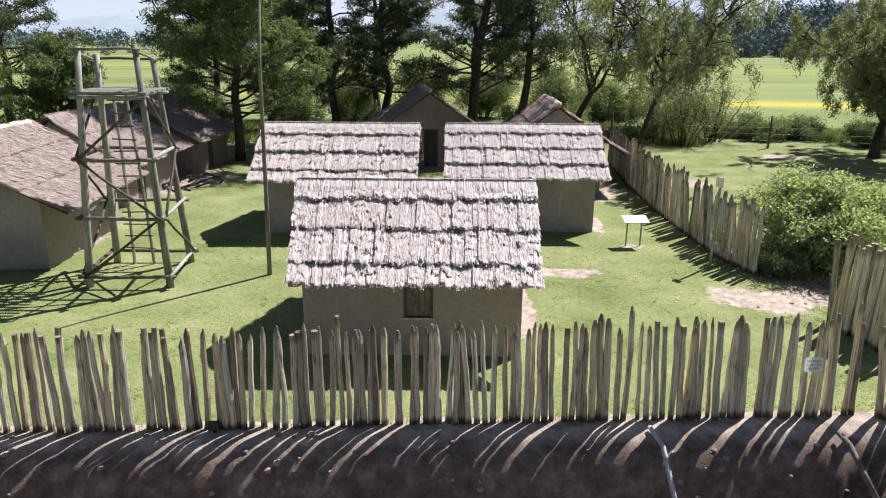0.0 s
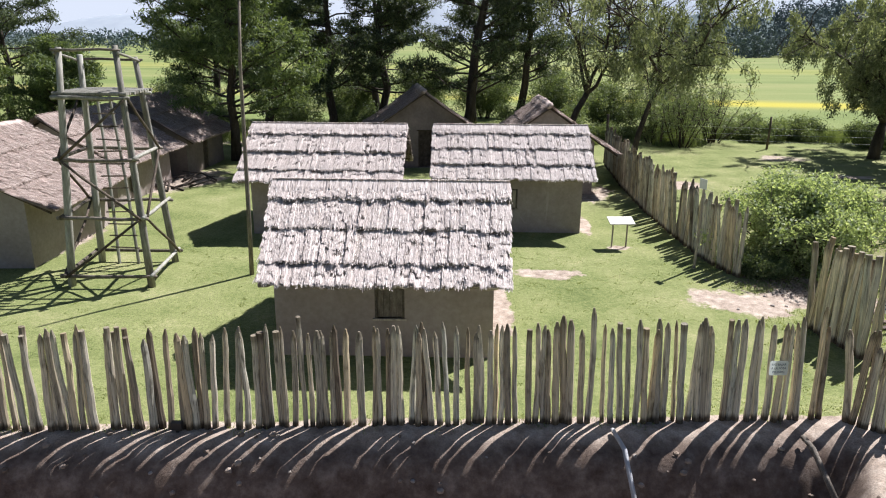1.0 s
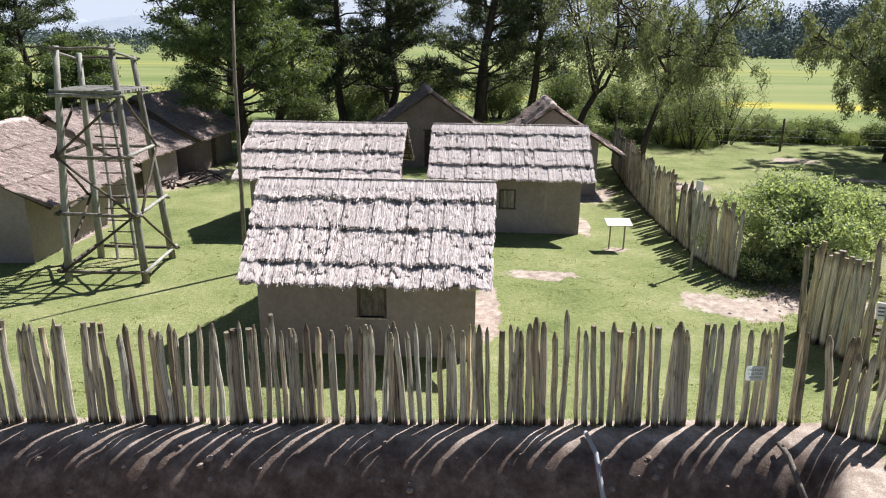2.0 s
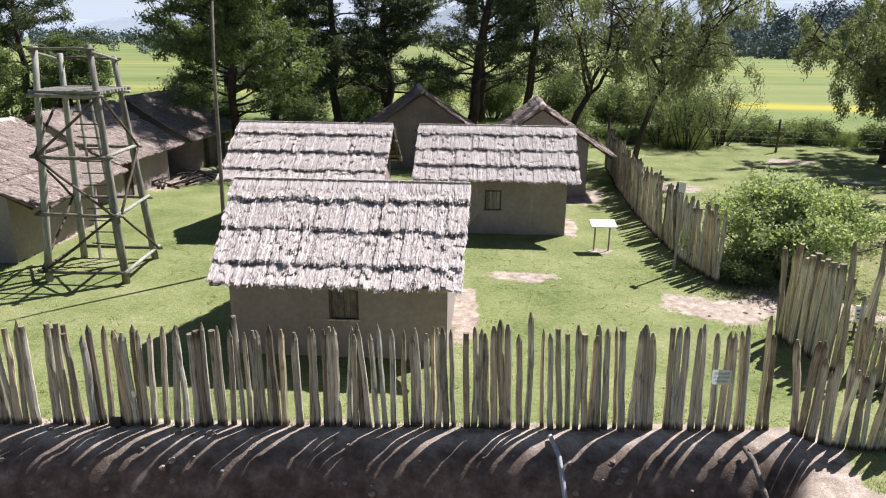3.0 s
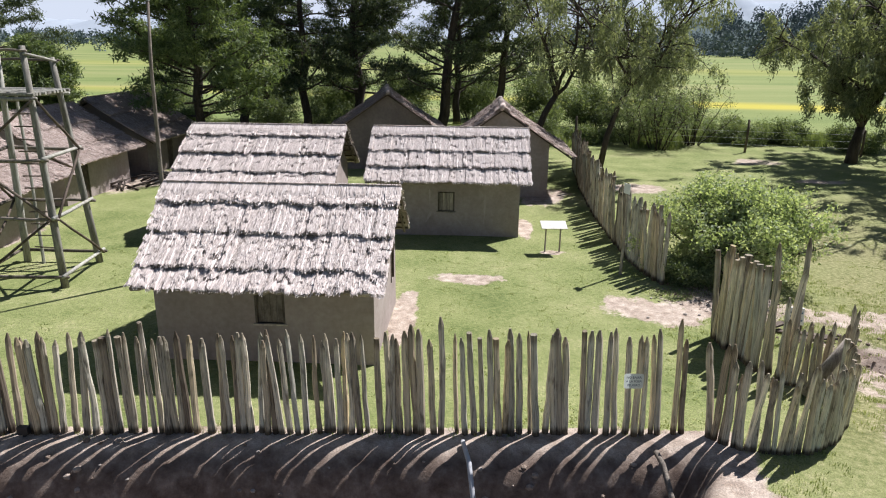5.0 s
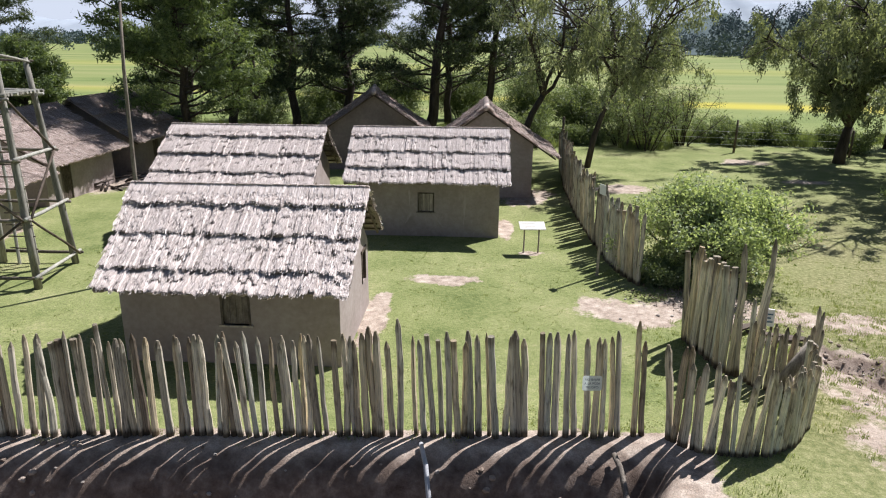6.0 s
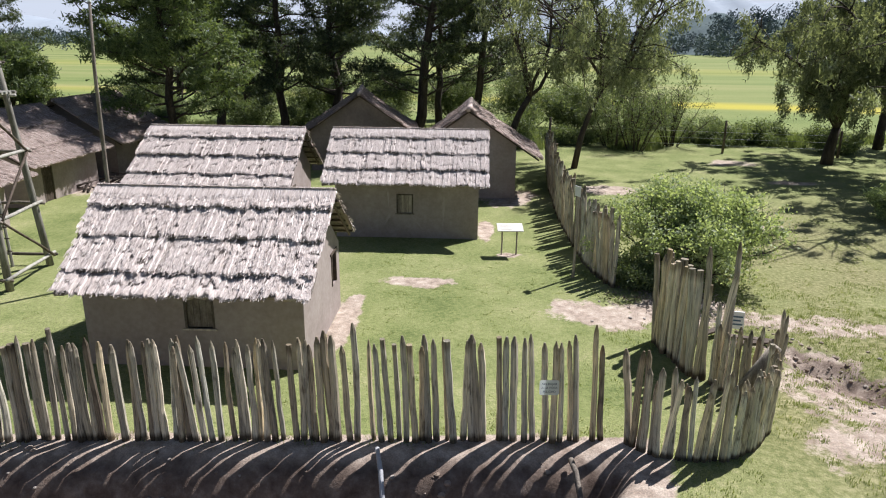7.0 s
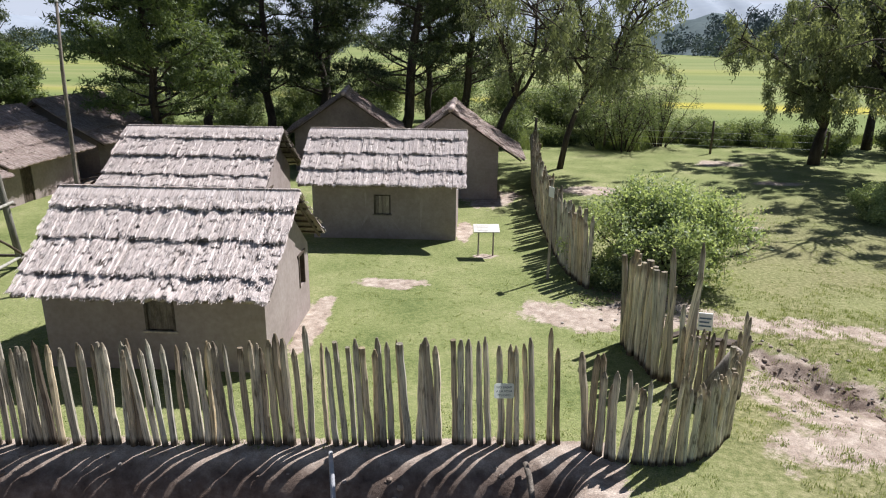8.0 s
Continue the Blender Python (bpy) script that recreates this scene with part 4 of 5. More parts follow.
for i in range(13):
    z = 0.5 + 0.345 * i
    part("rung", Geo().tube([(-0.78, 0.965, z), (0.04 - 0.035 * i * 0.5, 0.965, z + tw_rng.uniform(-0.03, 0.03))], [0.022, 0.02], 6), DARK_WOOD, lad)


# ---- trees and bushes ----
def leaves(rng, centres, per, spread_xyz, size, droop=0.0):
    """Loose three-cornered leaves scattered about the centres."""
    c = np.repeat(np.asarray(centres, float), per, axis=0)
    n = len(c)
    c = c + rng.normal(0, 1, (n, 3)) * np.asarray(spread_xyz)
    d = rng.normal(0, 1, (n, 3))
    d[:, 2] -= droop * 2.0
    d /= np.linalg.norm(d, axis=1)[:, None]
    side = np.cross(d, rng.normal(0, 1, (n, 3)))
    side /= np.linalg.norm(side, axis=1)[:, None]
    ln_ = size[0] * rng.uniform(0.6, 1.4, n)[:, None]
    w = size[1] * rng.uniform(0.6, 1.4, n)[:, None]
    return np.stack([c - side * w, c + side * w, c + d * ln_], axis=1)


def limb(geo, rng, p, d, length, r0, r1, wander=0.25, rise=0.0, n=5, sides=6):
    """A wandering tapered branch; gives its points back."""
    pts, p, d = [Vector(p)], Vector(p), Vector(d).normalized()
    for i in range(n):
        d = (d + Vector((rng.gauss(0, wander), rng.gauss(0, wander), rng.gauss(0, wander) + rise)) * 0.5).normalized()
        p = p + d * (length / n)
        pts.append(p.copy())
    geo.tube(pts, [r0 + (r1 - r0) * i / n for i in range(n + 1)], sides)
    return pts


def plant(name, label, category, x, y, wood, crown, leaf_material, group="", crown_label=""):
    t = thing(name, pose(x, y, gz(x, y)), label, category, group)
    part("trunk", wood, BARK, t, smooth=True)
    part("crown", quads_mesh("crown", crown, leaf_material), leaf_material, t, crown_label)
    return t


def pine(x, y, height, seed, low=2.6, reach=4.2, label="tall dark pine with spreading lower branches", leaf=PINE_LEAF, r=0.3, lean=(0, 0), count=52, per=46):
    rng, nrng = random.Random(seed), np.random.default_rng(seed)
    g, tips = Geo(), []
    pts = [Vector((0, 0, -0.3))]
    n = 9
    for i in range(1, n + 1):
        f = i / n
        pts.append(Vector((lean[0] * f + rng.gauss(0, 0.13), lean[1] * f + rng.gauss(0, 0.13), height * f)))
    g.tube(pts, [r * (1.15 if i == 0 else 1) * (1 - 0.85 * i / n) for i in range(n + 1)], 9)
    for b in range(count):
        f = (b + rng.random()) / count
        z = low + (height - low - 0.3) * f
        k = z / height * n
        i0 = min(n - 1, int(k))
        p = pts[i0].lerp(pts[i0 + 1], k - i0)
        az = rng.uniform(0, 2 * math.pi)
        reach_b = reach * (1 - 0.75 * f ** 1.5) * rng.uniform(0.6, 1.1)
        bp_ = limb(g, rng, p, (math.cos(az), math.sin(az), rng.uniform(-0.05, 0.45)), reach_b, 0.075 * (1 - 0.6 * f), 0.02, 0.3, 0.12, 6, 5)
        for s in range(2, 7):
            for _ in range(2):
                dd = (bp_[s] - bp_[s - 1]).normalized() + Vector((rng.gauss(0, 0.6), rng.gauss(0, 0.6), rng.gauss(0.15, 0.3)))
                sp_ = limb(g, rng, bp_[s], dd, rng.uniform(0.5, 1.1), 0.018, 0.006, 0.3, 0.1, 2, 3)
                if rng.random() < (0.5 if z < low + 1.2 else 0.9):
                    tips += [tuple(sp_[-1]), tuple(sp_[1])]
    crown = leaves(nrng, tips, per, (0.22, 0.22, 0.10), (0.24, 0.036))
    return plant("pine_tree", label, "tree", x, y, g, crown, leaf, "pines behind the huts")


def eucalypt(x, y, height, seed, lean, reach, label, forks=4, fork_at=0.3, r=0.22, per=62):
    rng, nrng = random.Random(seed), np.random.default_rng(seed)
    g, tips = Geo(), []
    top = Vector((lean[0], lean[1], height * fork_at))
    trunk = [Vector((0, 0, -0.3)), Vector((lean[0] * 0.25, lean[1] * 0.3, height * fork_at * 0.4)), Vector((lean[0] * 0.6, lean[1] * 0.6, height * fork_at * 0.75)), top]
    g.tube(trunk, [r * 1.2, r, r * 0.85, r * 0.75], 9)
    for k in range(forks):
        az = 2 * math.pi * (k + rng.uniform(-0.2, 0.2)) / forks
        d = Vector((math.cos(az) * 0.75 + lean[0] * 0.10, math.sin(az) * 0.75, 1.25 + rng.uniform(-0.3, 0.3)))
        main = limb(g, rng, top, d, height * (1 - fork_at) * rng.uniform(0.75, 1.0), r * 0.55, 0.03, 0.35, 0.05, 8, 7)
        for i in range(2, 9):
            for _ in range(3):
                dd = (main[i] - main[i - 1]).normalized() * 0.5 + Vector((rng.gauss(0, 0.8), rng.gauss(0, 0.8), rng.gauss(0.25, 0.4)))
                br = limb(g, rng, main[i], dd, reach * rng.uniform(0.45, 1.0), 0.045, 0.012, 0.4, -0.08, 5, 5)
                for q in range(2, 6):
                    tw_ = limb(g, rng, br[q], Vector((rng.gauss(0, 0.7), rng.gauss(0, 0.7), -0.2)), rng.uniform(0.4, 0.8), 0.012, 0.004, 0.3, -0.35, 2, 3)
                    drop = rng.uniform(0.15, 0.6)
                    if rng.random() < 0.56:
                        continue
                    tips += [tuple(tw_[-1] - Vector((0, 0, drop * h_))) for h_ in (0.0, 0.5, 1.0)]
    crown = leaves(nrng, tips, round(per * 0.62), (0.15, 0.15, 0.22), (0.19, 0.034), 0.8)
    return plant("eucalyptus_tree", label, "tree", x, y, g, crown, EUC_LEAF, "eucalyptus trees")


def shrub(x, y, height, wide, seed, label, leaf=SHRUB_LEAF, stems=12, per=60, leaf_size=(0.10, 0.025), spread_=0.2, name="shrub", bare=0.0, deep=None):
    rng, nrng = random.Random(seed), np.random.default_rng(seed)
    g, tips = Geo(), []
    deep = deep or wide
    for k in range(stems):
        az, out = rng.uniform(0, 2 * math.pi), math.sqrt(rng.random())
        target = Vector((math.cos(az) * out * wide, math.sin(az) * out * deep, height * (1 - 0.45 * out * out) * rng.uniform(0.8, 1.05)))
        base_ = Vector((math.cos(az) * out * wide * 0.18, math.sin(az) * out * deep * 0.18, -0.15))
        pts = limb(g, rng, base_, target - base_ + Vector((0, 0, height * 0.25)), (target - base_).length, 0.045, 0.012, 0.25, -0.05, 6, 5)
        for i in range(2, 7):
            for _ in range(5):
                dd = Vector((rng.gauss(0, 1), rng.gauss(0, 1), rng.gauss(0.35, 0.6)))
                tw_ = limb(g, rng, pts[i], dd, rng.uniform(0.25, 0.65) * max(0.6, wide / 2), 0.012, 0.004, 0.35, 0.05, 3, 3)
                if rng.random() > bare:
                    tips += [tuple(tw_[2]), tuple(tw_[3])]
    tips = [t_ for t_ in tips if t_[2] > 0.12]
    crown = leaves(nrng, tips, per, (spread_, spread_, spread_ * 0.8), leaf_size)
    crown = crown[crown[:, :, 2].min(axis=1) > 0.0]
    return plant(name, label, "bush", x, y, g, crown, leaf)


pine(-7.7, 43.4, 15, 21, 2.8, 4.8, count=36)
pine(-4.7, 44.4, 16, 22, 2.8, 4.8, count=48)
pine(0.45, 44.0, 18, 23, 3.0, 5.8, r=0.36, lean=(3.0, -2.4), count=66)
pine(-11.6, 43.6, 14, 24, 2.4, 4.6, count=34)
pine(4.6, 46.0, 16, 25, 3.4, 4.2, count=28)
pine(-6.2, 54.0, 15, 31, 2.0, 5.0, count=26)
pine(-13.5, 54.0, 15, 32, 2.0, 5.0, count=26)
pine(1.5, 56.0, 15, 33, 2.0, 5.0, count=26)
pine(-18.0, 52.0, 13, 26, 2.2, 4.0)
pine(-31.5, 48.5, 13, 27, 3.5, 5.0)
pine(-11.8, 36.8, 15.0, 28, 2.2, 5.4, "light green cypress-like tree with forked trunk behind the huts", CEDAR_LEAF, 0.26, (1.2, -3.0), 66, 60)
pine(-24.0, 42.0, 5.6, 29, 0.6, 3.0, "bushy light green conifer beyond the old huts", CEDAR_LEAF, 0.2, (0, 0), 40, 56)
pine(-29.0, 40.0, 6.5, 30, 0.8, 3.0, "bushy light green conifer beyond the old huts", CEDAR_LEAF, 0.2, (0, 0), 36, 56)
eucalypt(9.7, 36.8, 11.5, 41, (1.3, 0.4), 3.3, "tall leaning eucalyptus with drooping grey-green leaves", 5, 0.36, 0.15)
eucalypt(6.0, 37.6, 11, 42, (1.3, 0.3), 2.4, "dark leaning eucalyptus with long bare limbs", 4, 0.33, 0.2, 26)
eucalypt(24.2, 39.6, 10, 43, (0.4, 0.3), 3.4, "leafy eucalyptus casting shade on the lawn", 6, 0.2, 0.30, 100)
eucalypt(27.0, 35.6, 11, 44, (-0.5, 0.2), 3.4, "leafy eucalyptus casting shade on the lawn", 6, 0.2, 0.30, 100)
shrub(14.4, 43.6, 4.2, 2.4, 47, "many-stemmed small tree with sparse light green leaves", SHRUB_LEAF, 15, 10, (0.12, 0.028), 0.2, "small_tree", 0.4)
eucalypt(14.0, 49.5, 8, 45, (0.4, 0.3), 2.2, "slender young eucalyptus among the shrubs", 4, 0.25, 0.14, 30)
eucalypt(24.8, 28.6, 10.5, 49, (-0.3, 0.2), 3.3, "leafy eucalyptus casting shade on the lawn", 6, 0.22, 0.28, 90)
eucalypt(28.5, 31.6, 10.5, 48, (-0.6, 0.2), 3.2, "leafy eucalyptus casting shade on the lawn", 6, 0.22, 0.28, 100)
eucalypt(30.5, 46.0, 11, 46, (0.2, 0.3), 3.0, "leafy eucalyptus casting shade on the lawn", 5, 0.25, 0.28)
shrub(10.7, 19.6, 2.55, 2.5, 51, "large light green leafy bush beside the side palisade", BUSH_LEAF, 52, 26, (0.085, 0.031), 0.12, "leafy_bush", 0.12, 2.0)
shrub(9.0, 18.3, 0.55, 0.5, 52, "low dark green bush at the end of the palisade", SHRUB_LEAF, 10, 40, (0.07, 0.02), 0.08, "leafy_bush")
shrub(20.8, 26.6, 1.5, 1.1, 53, "small rounded green bush on the lawn", BUSH_LEAF, 14, 40, (0.08, 0.022), 0.12, "leafy_bush")
shrub(17.3, 46.2, 4.2, 2.6, 54, "half-bare branching shrub at the lawn edge", SHRUB_LEAF, 16, 12, (0.12, 0.022), 0.2, "shrub", 0.45)
shrub(13.3, 45.6, 3.6, 2.0, 55, "half-bare branching shrub at the lawn edge", SHRUB_LEAF, 14, 16, (0.12, 0.022), 0.2, "shrub", 0.35)
for i, (x, y, h_, w_) in enumerate(((21.0, 47.0, 1.9, 1.6), (23.5, 48.0, 2.2, 1.7), (20.0, 48.5, 2.3, 1.5), (27.0, 44.5, 2.2, 1.8), (10.5, 46.0, 1.5, 1.5), (31.5, 43.0, 2.4, 2.0),
                                    (7.5, 45.0, 2.4, 1.6), (4.0, 45.5, 2.2, 1.7), (-1.5, 45.5, 2.4, 1.8), (-6.5, 44.5, 2.3, 1.8), (-10.5, 45.5, 2.6, 1.8), (-16.0, 45.0, 2.8, 2.0))):
    shrub(x, y, h_ * (0.62 if x > 9 else 1.1), w_, 60 + i, "green shrub in the undergrowth behind the lawn", SHRUB_LEAF, 9, 40, (0.12, 0.032), 0.22, "shrub", 0.3)


for i, (x, y, h_, w_) in enumerate(((-22.0, 55.0, 4.0, 3.0), (-14.5, 57.0, 4.4, 3.2), (-8.5, 58.0, 4.0, 3.0), (-3.0, 58.0, 4.6, 3.2), (2.5, 60.0, 4.2, 3.0), (8.5, 56.0, 4.4, 3.0),
                                    (12.0, 54.0, 3.6, 2.6), (17.5, 55.0, 2.6, 2.4))):
    shrub(x, y, h_, w_, 90 + i, "tall leafy shrub behind the pines", SHRUB_LEAF, 16, 34, (0.17, 0.035), 0.34, "shrub", 0.25)


def scatter_blades(name, label, spots, height, material, seed, width=0.02, tuft=6):
    rng = np.random.default_rng(seed)
    base_ = np.repeat(np.asarray(spots, float), tuft, axis=0)
    n = len(base_)
    base_[:, :2] += rng.normal(0, 0.05, (n, 2))
    az = rng.uniform(0, 2 * math.pi, n)
    lean_ = rng.uniform(0.1, 0.6, n)
    hh = height * rng.uniform(0.5, 1.3, n)
    d = np.stack([np.cos(az) * lean_ * hh, np.sin(az) * lean_ * hh, hh], axis=1)
    side = np.stack([-np.sin(az), np.cos(az), np.zeros(n)], axis=1) * width
    q = np.stack([base_ - side, base_ + side, base_ + d], axis=1)
    return tagged(new(name, quads_mesh(name, q, material)), label, "grass", kind="stuff")


grng = random.Random(77)
spots = []
for _ in range(8000):
    x, y = grng.uniform(6, 45), grng.uniform(43.5, 52)
    if near_noise(x, y, 0.25) + (y - 46) * 0.12 > 0.0:
        spots.append((x, y, gz(x, y)))
for _ in range(5000):
    x, y = grng.uniform(-35, 6), grng.uniform(43, 54)
    spots.append((x, y, gz(x, y)))
scatter_blades("tall_grass", "belt of tall rank grass along the lawn edge", spots, 0.42, TALL_GRASS, 3, 0.022, 6)
spots = []
for x in np.arange(-9.5, 6.9, 0.035):
    y = fence_y(x) + grng.gauss(0.08, 0.14)
    if near_noise(x, y, 1.1) > -0.15:
        spots.append((x, y, gz(x, y)))
for _ in range(5200):
    x, y = grng.uniform(7.5, 17), grng.uniform(8.4, 19.5)
    if soil_at(x, y) < 0.55 + 0.25 * near_noise(x, y, 3.0) and near_noise(x, y, 0.8) > -0.1:
        spots.append((x, y, gz(x, y)))
for _ in range(420):
    cx, cy = grng.uniform(9.8, 16), grng.uniform(8.6, 17)
    for _ in range(grng.randint(3, 9)):
        x, y = cx + grng.gauss(0, 0.07), cy + grng.gauss(0, 0.07)
        spots.append((x, y, gz(x, y)))
scatter_blades("grass_tufts", "short grass tufts along the palisade and path", spots, 0.06, GRASS_BLADE, 4, 0.006, 7)

spots = []
for _ in range(3000):
    x, y = grng.uniform(-10, 8), 10.5 + 11.5 * grng.random() ** 1.4
    if soil_at(x, y) < 0.4 and near_noise(x, y, 0.7) + 0.6 * near_noise(x, y, 2.3) > 0.05:
        spots.append((x, y, gz(x, y)))
for _ in range(2400):
    x, y = grng.uniform(8.6, 18), grng.uniform(15.5, 27)
    if soil_at(x, y) < 0.5 and near_noise(x, y, 0.9) + 0.6 * near_noise(x, y, 2.7) > 0.1:
        spots.append((x, y, gz(x, y)))
scatter_blades("lawn_tufts", "short uneven tufts standing out of the mown lawn", spots, 0.026, GRASS_BLADE, 6, 0.010, 8)

# ---- stones, firewood, posts ----
def stone(x, y, size, seed, label="small grey stone lying on the soil"):
    rng = random.Random(seed)
    bm = bmesh.new()
    bmesh.ops.create_icosphere(bm, subdivisions=2, radius=1.0)
    for v in bm.verts:
        v.co *= 1 + 0.28 * noise.noise(v.co * 1.4 + Vector((seed, 0, 0)))
        v.co.x, v.co.y, v.co.z = v.co.x * size, v.co.y * size * 0.8, v.co.z * size * 0.6
    me = bpy.data.meshes.new("stone")
    bm.to_mesh(me)
    bm.free()
    me.materials.append(STONE)
    ob = new("stone", me)
    ob.matrix_world = pose(x, y, gz(x, y) + size * 0.25, 0, 0, rng.uniform(0, 360))
    return tagged(ob, label, "stone", "loose stones")


for i in range(46):
    if i < 22:
        x, y, sz = grng.uniform(11.0, 13.4), grng.uniform(11.2, 15.2), grng.uniform(0.02, 0.05)
    elif i < 34:
        x, y, sz = grng.uniform(-6, 6.5), grng.uniform(8.9, 9.8), grng.uniform(0.02, 0.05)
    else:
        x, y, sz = grng.uniform(7.2, 10.5), grng.uniform(15.5, 18.0), grng.uniform(0.02, 0.05)
    stone(x, y, sz, 200 + i)
g = Geo()
for i in range(420):
    if i < 300:
        u, w_ = grng.gauss(0, 1.6), grng.gauss(0, 0.75)
        x, y = 12.1 + 0.45 * u + 0.6 * w_, 13.2 - 0.89 * u + 0.3 * w_
        sz = 0.012 + 0.05 * grng.random() ** 2.5
    else:
        x, y = grng.uniform(-8, 6.5), grng.uniform(8.2, 9.7)
        sz = grng.uniform(0.02, 0.07)
    bm = bmesh.new()
    bmesh.ops.create_icosphere(bm, subdivisions=1, radius=1.0)
    n0, z0 = len(g.v), gz(x, y)
    for v in bm.verts:
        k = sz * (1 + 0.35 * noise.noise(v.co * 1.7 + Vector((i, 0, 0))))
        g.v.append((x + v.co.x * k, y + v.co.y * k, z0 + sz * 0.2 + v.co.z * k * 0.7))
    g.f += [tuple(n0 + v.index for v in f.verts) for f in bm.faces]
    bm.free()
tagged(new("earth_clods", g.mesh("earth_clods", CLOD)), "dark crumbled earth clods in the hollow and the ditch", "earth", kind="stuff")
litter_rng = np.random.default_rng(12)
n = 900
fall = np.stack([9.6 + litter_rng.normal(0, 0.7, n), 17.6 + litter_rng.normal(0, 0.45, n), np.zeros(n)], axis=1)
fall[:, 2] = [gz(x, y) + 0.01 for x, y, _ in fall]
tagged(new("leaf_litter", quads_mesh("leaf_litter", leaves(litter_rng, fall, 1, (0.01, 0.01, 0.006), (0.09, 0.022)), CLOD)), "brown dry leaves and twigs under the bush", "litter", kind="stuff")
wood_rng = random.Random(31)
for i in range(16):
    x, y = -12.0 + wood_rng.uniform(-0.9, 1.0), 29.8 + wood_rng.uniform(-1.4, 1.8)
    az, l = wood_rng.uniform(0, math.pi), wood_rng.uniform(0.7, 1.7)
    dx, dy = math.cos(az) * l / 2, math.sin(az) * l / 2
    z = gz(x, y) + 0.05 + 0.25 * wood_rng.random()
    log("branch", [(x - dx, y - dy, gz(x, y) + 0.04), (x + 0.1, y, z + 0.05), (x + dx, y + dy, z + 0.15 * wood_rng.random())], [0.05, 0.04, 0.022], BARK,
        "crooked dry branch in a firewood heap by the old huts", "branch", 6)["group"] = "firewood heap"
for x, y, h_ in ((19.6, 43.0, 2.0), (13.4, 44.4, 1.5), (26.0, 42.0, 1.6), (8.4, 37.3, 2.6)):
    log("fence_post", [(x, y, gz(x, y) - 0.1), (x + 0.03, y, gz(x, y) + h_ * 0.5), (x + 0.02, y, gz(x, y) + h_)], [0.075, 0.07, 0.065], DARK_WOOD,
        "dark wooden wire-fence post at the lawn edge", "post")["group"] = "wire-fence posts"
lamp = thing("garden_floodlight", pose(-4.02, 9.66, gz(-4.02, 9.66)), "small black floodlight on the bank before the palisade", "floodlight")
part("housing", Geo().box(-0.09, 0.09, -0.05, 0.05, 0.05, 0.19), BLACK_PLASTIC, lamp, bevel=0.01)
part("lens", Geo().box(-0.07, 0.07, 0.052, 0.056, 0.07, 0.17), METAL, lamp)
part("bracket", Geo().box(-0.02, 0.02, -0.02, 0.02, -0.05, 0.05), BLACK_PLASTIC, lamp)

# ---- the distance ----
def far_leaf(name, dark, mid, light):
    return surf(name, dark, mid, light, 0.05, 0.6, 0.95, 0.0, 0.01, "island", 0.4, local=False, spec=0.05)


def far_wood(name, label, spots, size, material, seed, per=120):
    """Distant trees: a crown of many leaf clumps each."""
    rng = np.random.default_rng(seed)
    out = []
    for x, y, z, h_ in spots:
        n = per
        u = rng.normal(0, 1, (n, 3))
        u /= np.linalg.norm(u, axis=1)[:, None]
        rad = rng.uniform(0.55, 1.0, (n, 1))
        c = np.array([x, y, z + h_ * 0.5]) + u * rad * np.array([h_ * 0.38, h_ * 0.38, h_ * 0.52])
        out.append(leaves(rng, c, 1, (0.05, 0.05, 0.05), (h_ * size, h_ * size * 0.45)))
    return tagged(new(name, quads_mesh(name, np.concatenate(out), material)), label, "trees", kind="stuff")


def hill(name, label, x0, x1, y0, depth, height, material, seed, steps=70):
    g = Geo()
    rows = 9
    for j in range(rows + 1):
        f = j / rows
        for i in range(steps + 1):
            x = x0 + (x1 - x0) * i / steps
            e_ = smooth01(0, 0.18, i / steps) * smooth01(0, 0.18, 1 - i / steps)
            k = 0.72 + 0.45 * noise.noise(Vector((i * 0.09 + seed, 0, 0))) + 0.1 * noise.noise(Vector((i * 0.45, seed, 0)))
            g.v.append((x, y0 + depth * f, gz(0, y0) - 6 + (height * k * e_ + 6) * smooth01(0, 1, f)))
    for j in range(rows):
        for i in range(steps):
            q = j * (steps + 1) + i
            g.f.append((q, q + 1, q + steps + 2, q + steps + 1))
    return tagged(new(name, g.mesh(name, material, True)), label, "hill", kind="structure")


# Blue-grey air haze is put into these far leaf and hill colours.
FAR_HAZE_GREEN = far_leaf("far_forest_leaf_hazed", (0.085, 0.112, 0.118), (0.125, 0.158, 0.16), (0.19, 0.225, 0.205))
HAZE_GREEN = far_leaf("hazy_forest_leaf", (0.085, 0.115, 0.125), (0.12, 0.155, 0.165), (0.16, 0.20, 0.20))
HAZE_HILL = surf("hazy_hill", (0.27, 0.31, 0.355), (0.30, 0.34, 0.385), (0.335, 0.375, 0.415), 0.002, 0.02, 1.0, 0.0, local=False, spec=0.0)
hill("backdrop_hill_west", "long hill on the horizon, tinted pale blue for haze", -2600, -150, 2300, 500, 120, HAZE_HILL, 2.0)
hill("backdrop_hill_north", "hills on the horizon behind the trees, tinted pale blue for haze", -500, 2100, 2300, 700, 230, HAZE_HILL, 5.0)
# The wooded hill's colours carry the same haze tint.
HAZED_FOREST_HILL = surf("hazed_forest_hill", (0.085, 0.108, 0.115), (0.115, 0.145, 0.148), (0.15, 0.185, 0.178), 0.02, 0.2, 1.0, 0.0, local=False, spec=0.0)
hill("wooded_hill", "dark wooded hill beyond the fields", 100, 560, 372, 170, 40, HAZED_FOREST_HILL, 9.0)
frng = random.Random(8)
spots = []
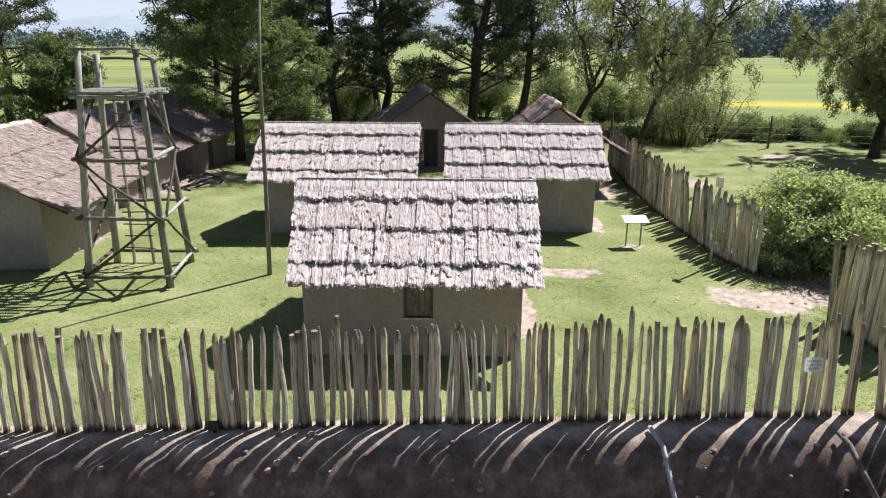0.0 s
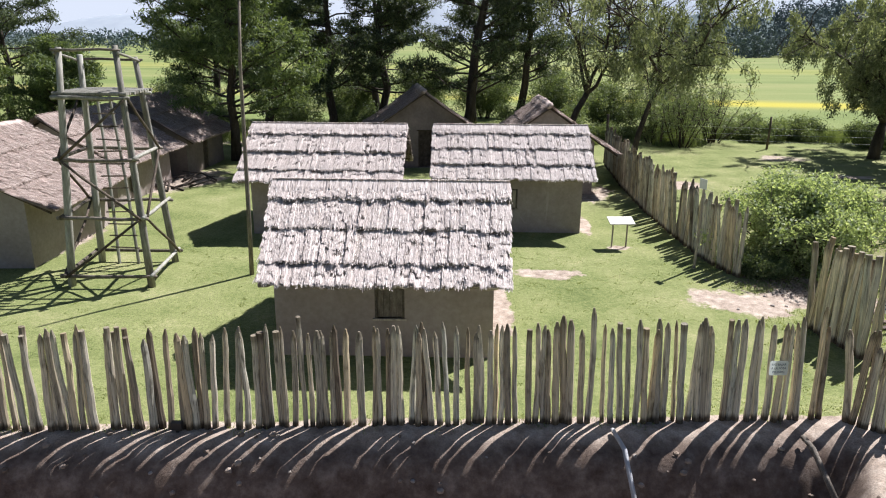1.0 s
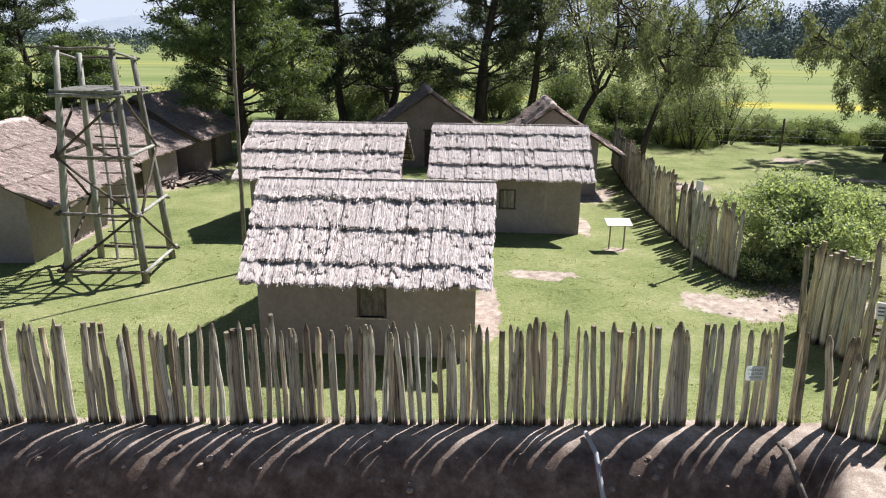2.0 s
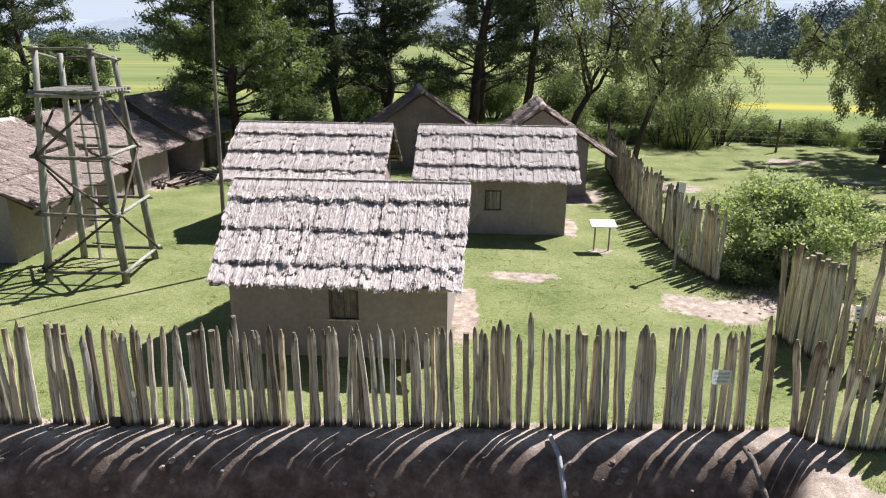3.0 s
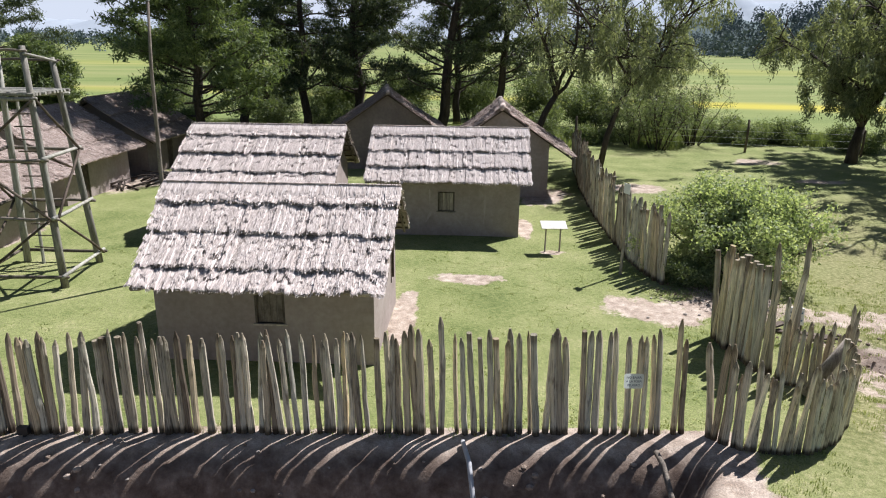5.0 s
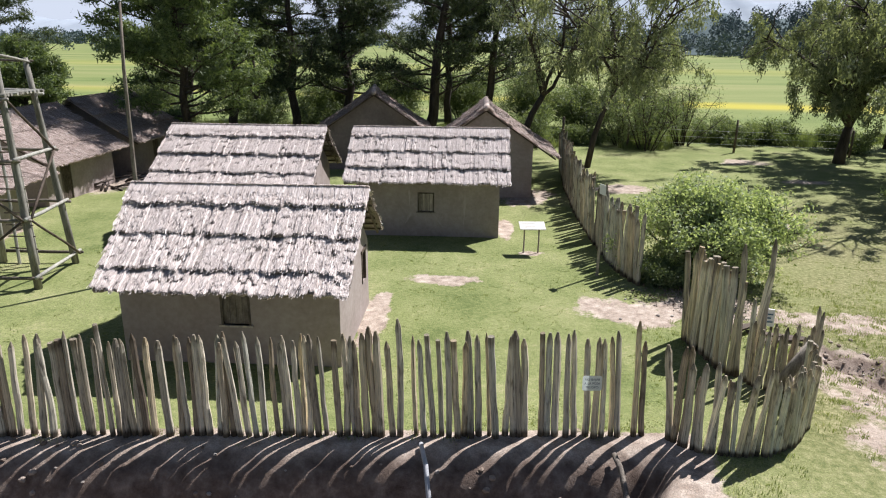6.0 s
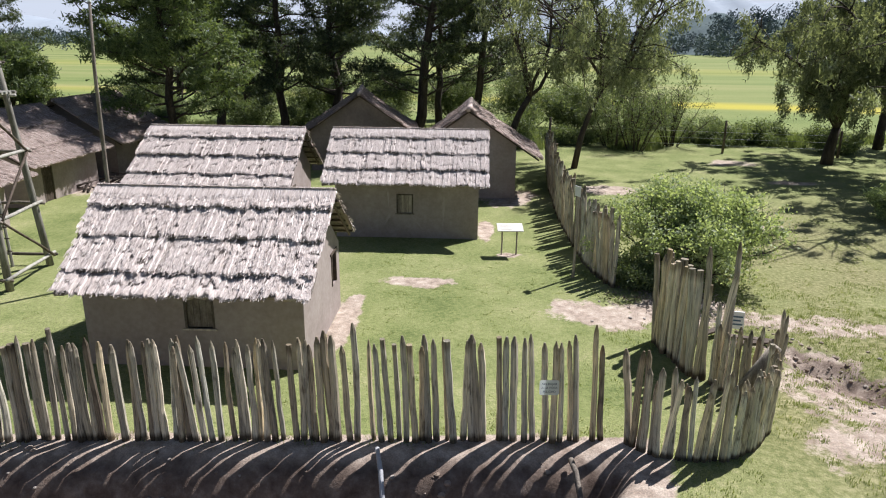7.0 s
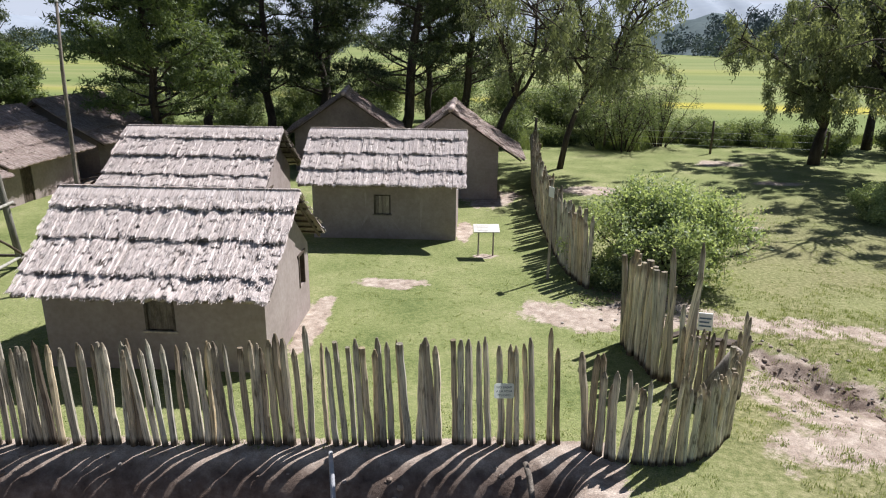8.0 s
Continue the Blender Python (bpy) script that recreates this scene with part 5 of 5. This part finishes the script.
for _ in range(420):
    x, y = frng.uniform(128, 420), frng.uniform(352, 470)
    f = smooth01(0, 1, (y - 365) / 160)
    k = smooth01(118, 190, x)
    spots.append((x, y, gz(0, y) + 34 * f * k - 1.5, frng.uniform(9, 17)))
far_wood("far_forest", "dense dark forest beyond the fields", spots, 0.10, FAR_HAZE_GREEN, 5, 150)
spots = []
for _ in range(260):
    x, y = frng.uniform(-620, -60), frng.uniform(600, 860)
    spots.append((x, y, gz(0, y) - 2, frng.uniform(9, 19)))
for _ in range(160):
    x, y = frng.uniform(60, 400), frng.uniform(620, 900)
    spots.append((x, y, gz(0, y) - 2, frng.uniform(12, 24)))
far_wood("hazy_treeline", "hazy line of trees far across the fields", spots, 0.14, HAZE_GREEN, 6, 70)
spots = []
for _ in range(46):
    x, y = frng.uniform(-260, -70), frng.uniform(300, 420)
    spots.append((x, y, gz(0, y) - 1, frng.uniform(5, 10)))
far_wood("field_trees", "scattered trees in the far fields", spots, 0.12, FAR_HAZE_GREEN, 7, 90)

# Added glowing shell that brightens the sky low behind the hills.
m, nd, ln, bsdf = nodes_of("horizon_haze_glow")
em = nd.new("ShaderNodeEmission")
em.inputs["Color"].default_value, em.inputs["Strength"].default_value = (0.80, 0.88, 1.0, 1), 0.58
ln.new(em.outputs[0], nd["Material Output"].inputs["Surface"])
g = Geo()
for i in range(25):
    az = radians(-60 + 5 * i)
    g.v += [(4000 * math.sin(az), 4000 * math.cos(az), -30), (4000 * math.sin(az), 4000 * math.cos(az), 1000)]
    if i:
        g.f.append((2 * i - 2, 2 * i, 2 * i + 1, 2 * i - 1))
tagged(new("backdrop_sky", g.mesh("backdrop_sky", m)), "glowing backdrop of pale hazy sky above the horizon", "sky", kind="structure")

# ---- notice by the gateway, wire fence on the far side ----
notice = thing("notice_board", pose(10.3, 14.6, gz(10.3, 14.6), 0, 0, -12), "small white notice board leaning on dark planks by the path", "sign")
panel = part("panel", Geo().prism([(-0.02, 0.42), (0.02, 0.42), (0.12, 0.78), (0.08, 0.78)], "x", -0.15, 0.15), WHITE_PAINT, notice, "white panel with faded blue writing")
for k in range(3):
    z = 0.50 + 0.08 * k
    y = -0.02 + (z - 0.42) * 0.278 - 0.006
    part("writing_bar", Geo().box(-0.13, 0.12 - 0.04 * (k % 2), y, y + 0.004, z, z + 0.035), INK, panel)
for x in (-0.12, 0.12):
    part("leg", Geo().box(x - 0.02, x + 0.02, 0.03, 0.07, -0.1, 0.6), DARK_WOOD, notice)
for k, (x, y, az) in enumerate(((10.75, 14.75, 8), (10.7, 15.0, -14), (9.9, 15.0, 35))):
    plank = new("plank", Geo().box(-0.6, 0.6, -0.08, 0.08, 0.0, 0.045).mesh("plank", DARK_WOOD))
    plank.matrix_world = pose(x, y, gz(x, y) + 0.03 + 0.05 * k, 0, 0, az)
    tagged(plank, "dark weathered plank lying by the gateway", "plank", "planks by the gateway")
for x, y, h_ in ((-27.5, 45.0, 1.9), (-30.5, 45.3, 1.8), (-24.5, 44.7, 1.7)):
    log("fence_post", [(x, y, gz(x, y) - 0.1), (x, y, gz(x, y) + h_ * 0.5), (x + 0.02, y, gz(x, y) + h_)], [0.07, 0.07, 0.06], DARK_WOOD,
        "dark wooden wire-fence post at the lawn edge", "post")["group"] = "wire-fence posts"
log("brace_pole", [(-27.4, 44.9, gz(-27, 45) + 1.6), (-26.6, 44.8, gz(-27, 45) + 0.8), (-25.9, 44.8, gz(-27, 45))], [0.04, 0.04, 0.04], WHITE_PAINT,
    "pale pole bracing the wire fence post", "pole")
for z in (0.5, 0.9, 1.3):
    log("fence_wire", [(-30.5, 45.3, 0.12 + z), (-27.5, 45.0, 0.12 + z), (-24.5, 44.7, 0.12 + z)], [0.012] * 3, METAL, "thin grey wire strung between fence posts", "wire", 4)
    log("fence_wire", [(13.4, 44.4, 0.12 + z), (19.6, 43.0, 0.12 + z), (26.0, 42.0, 0.12 + z)], [0.010] * 3, METAL, "thin grey wire strung between fence posts", "wire", 4)
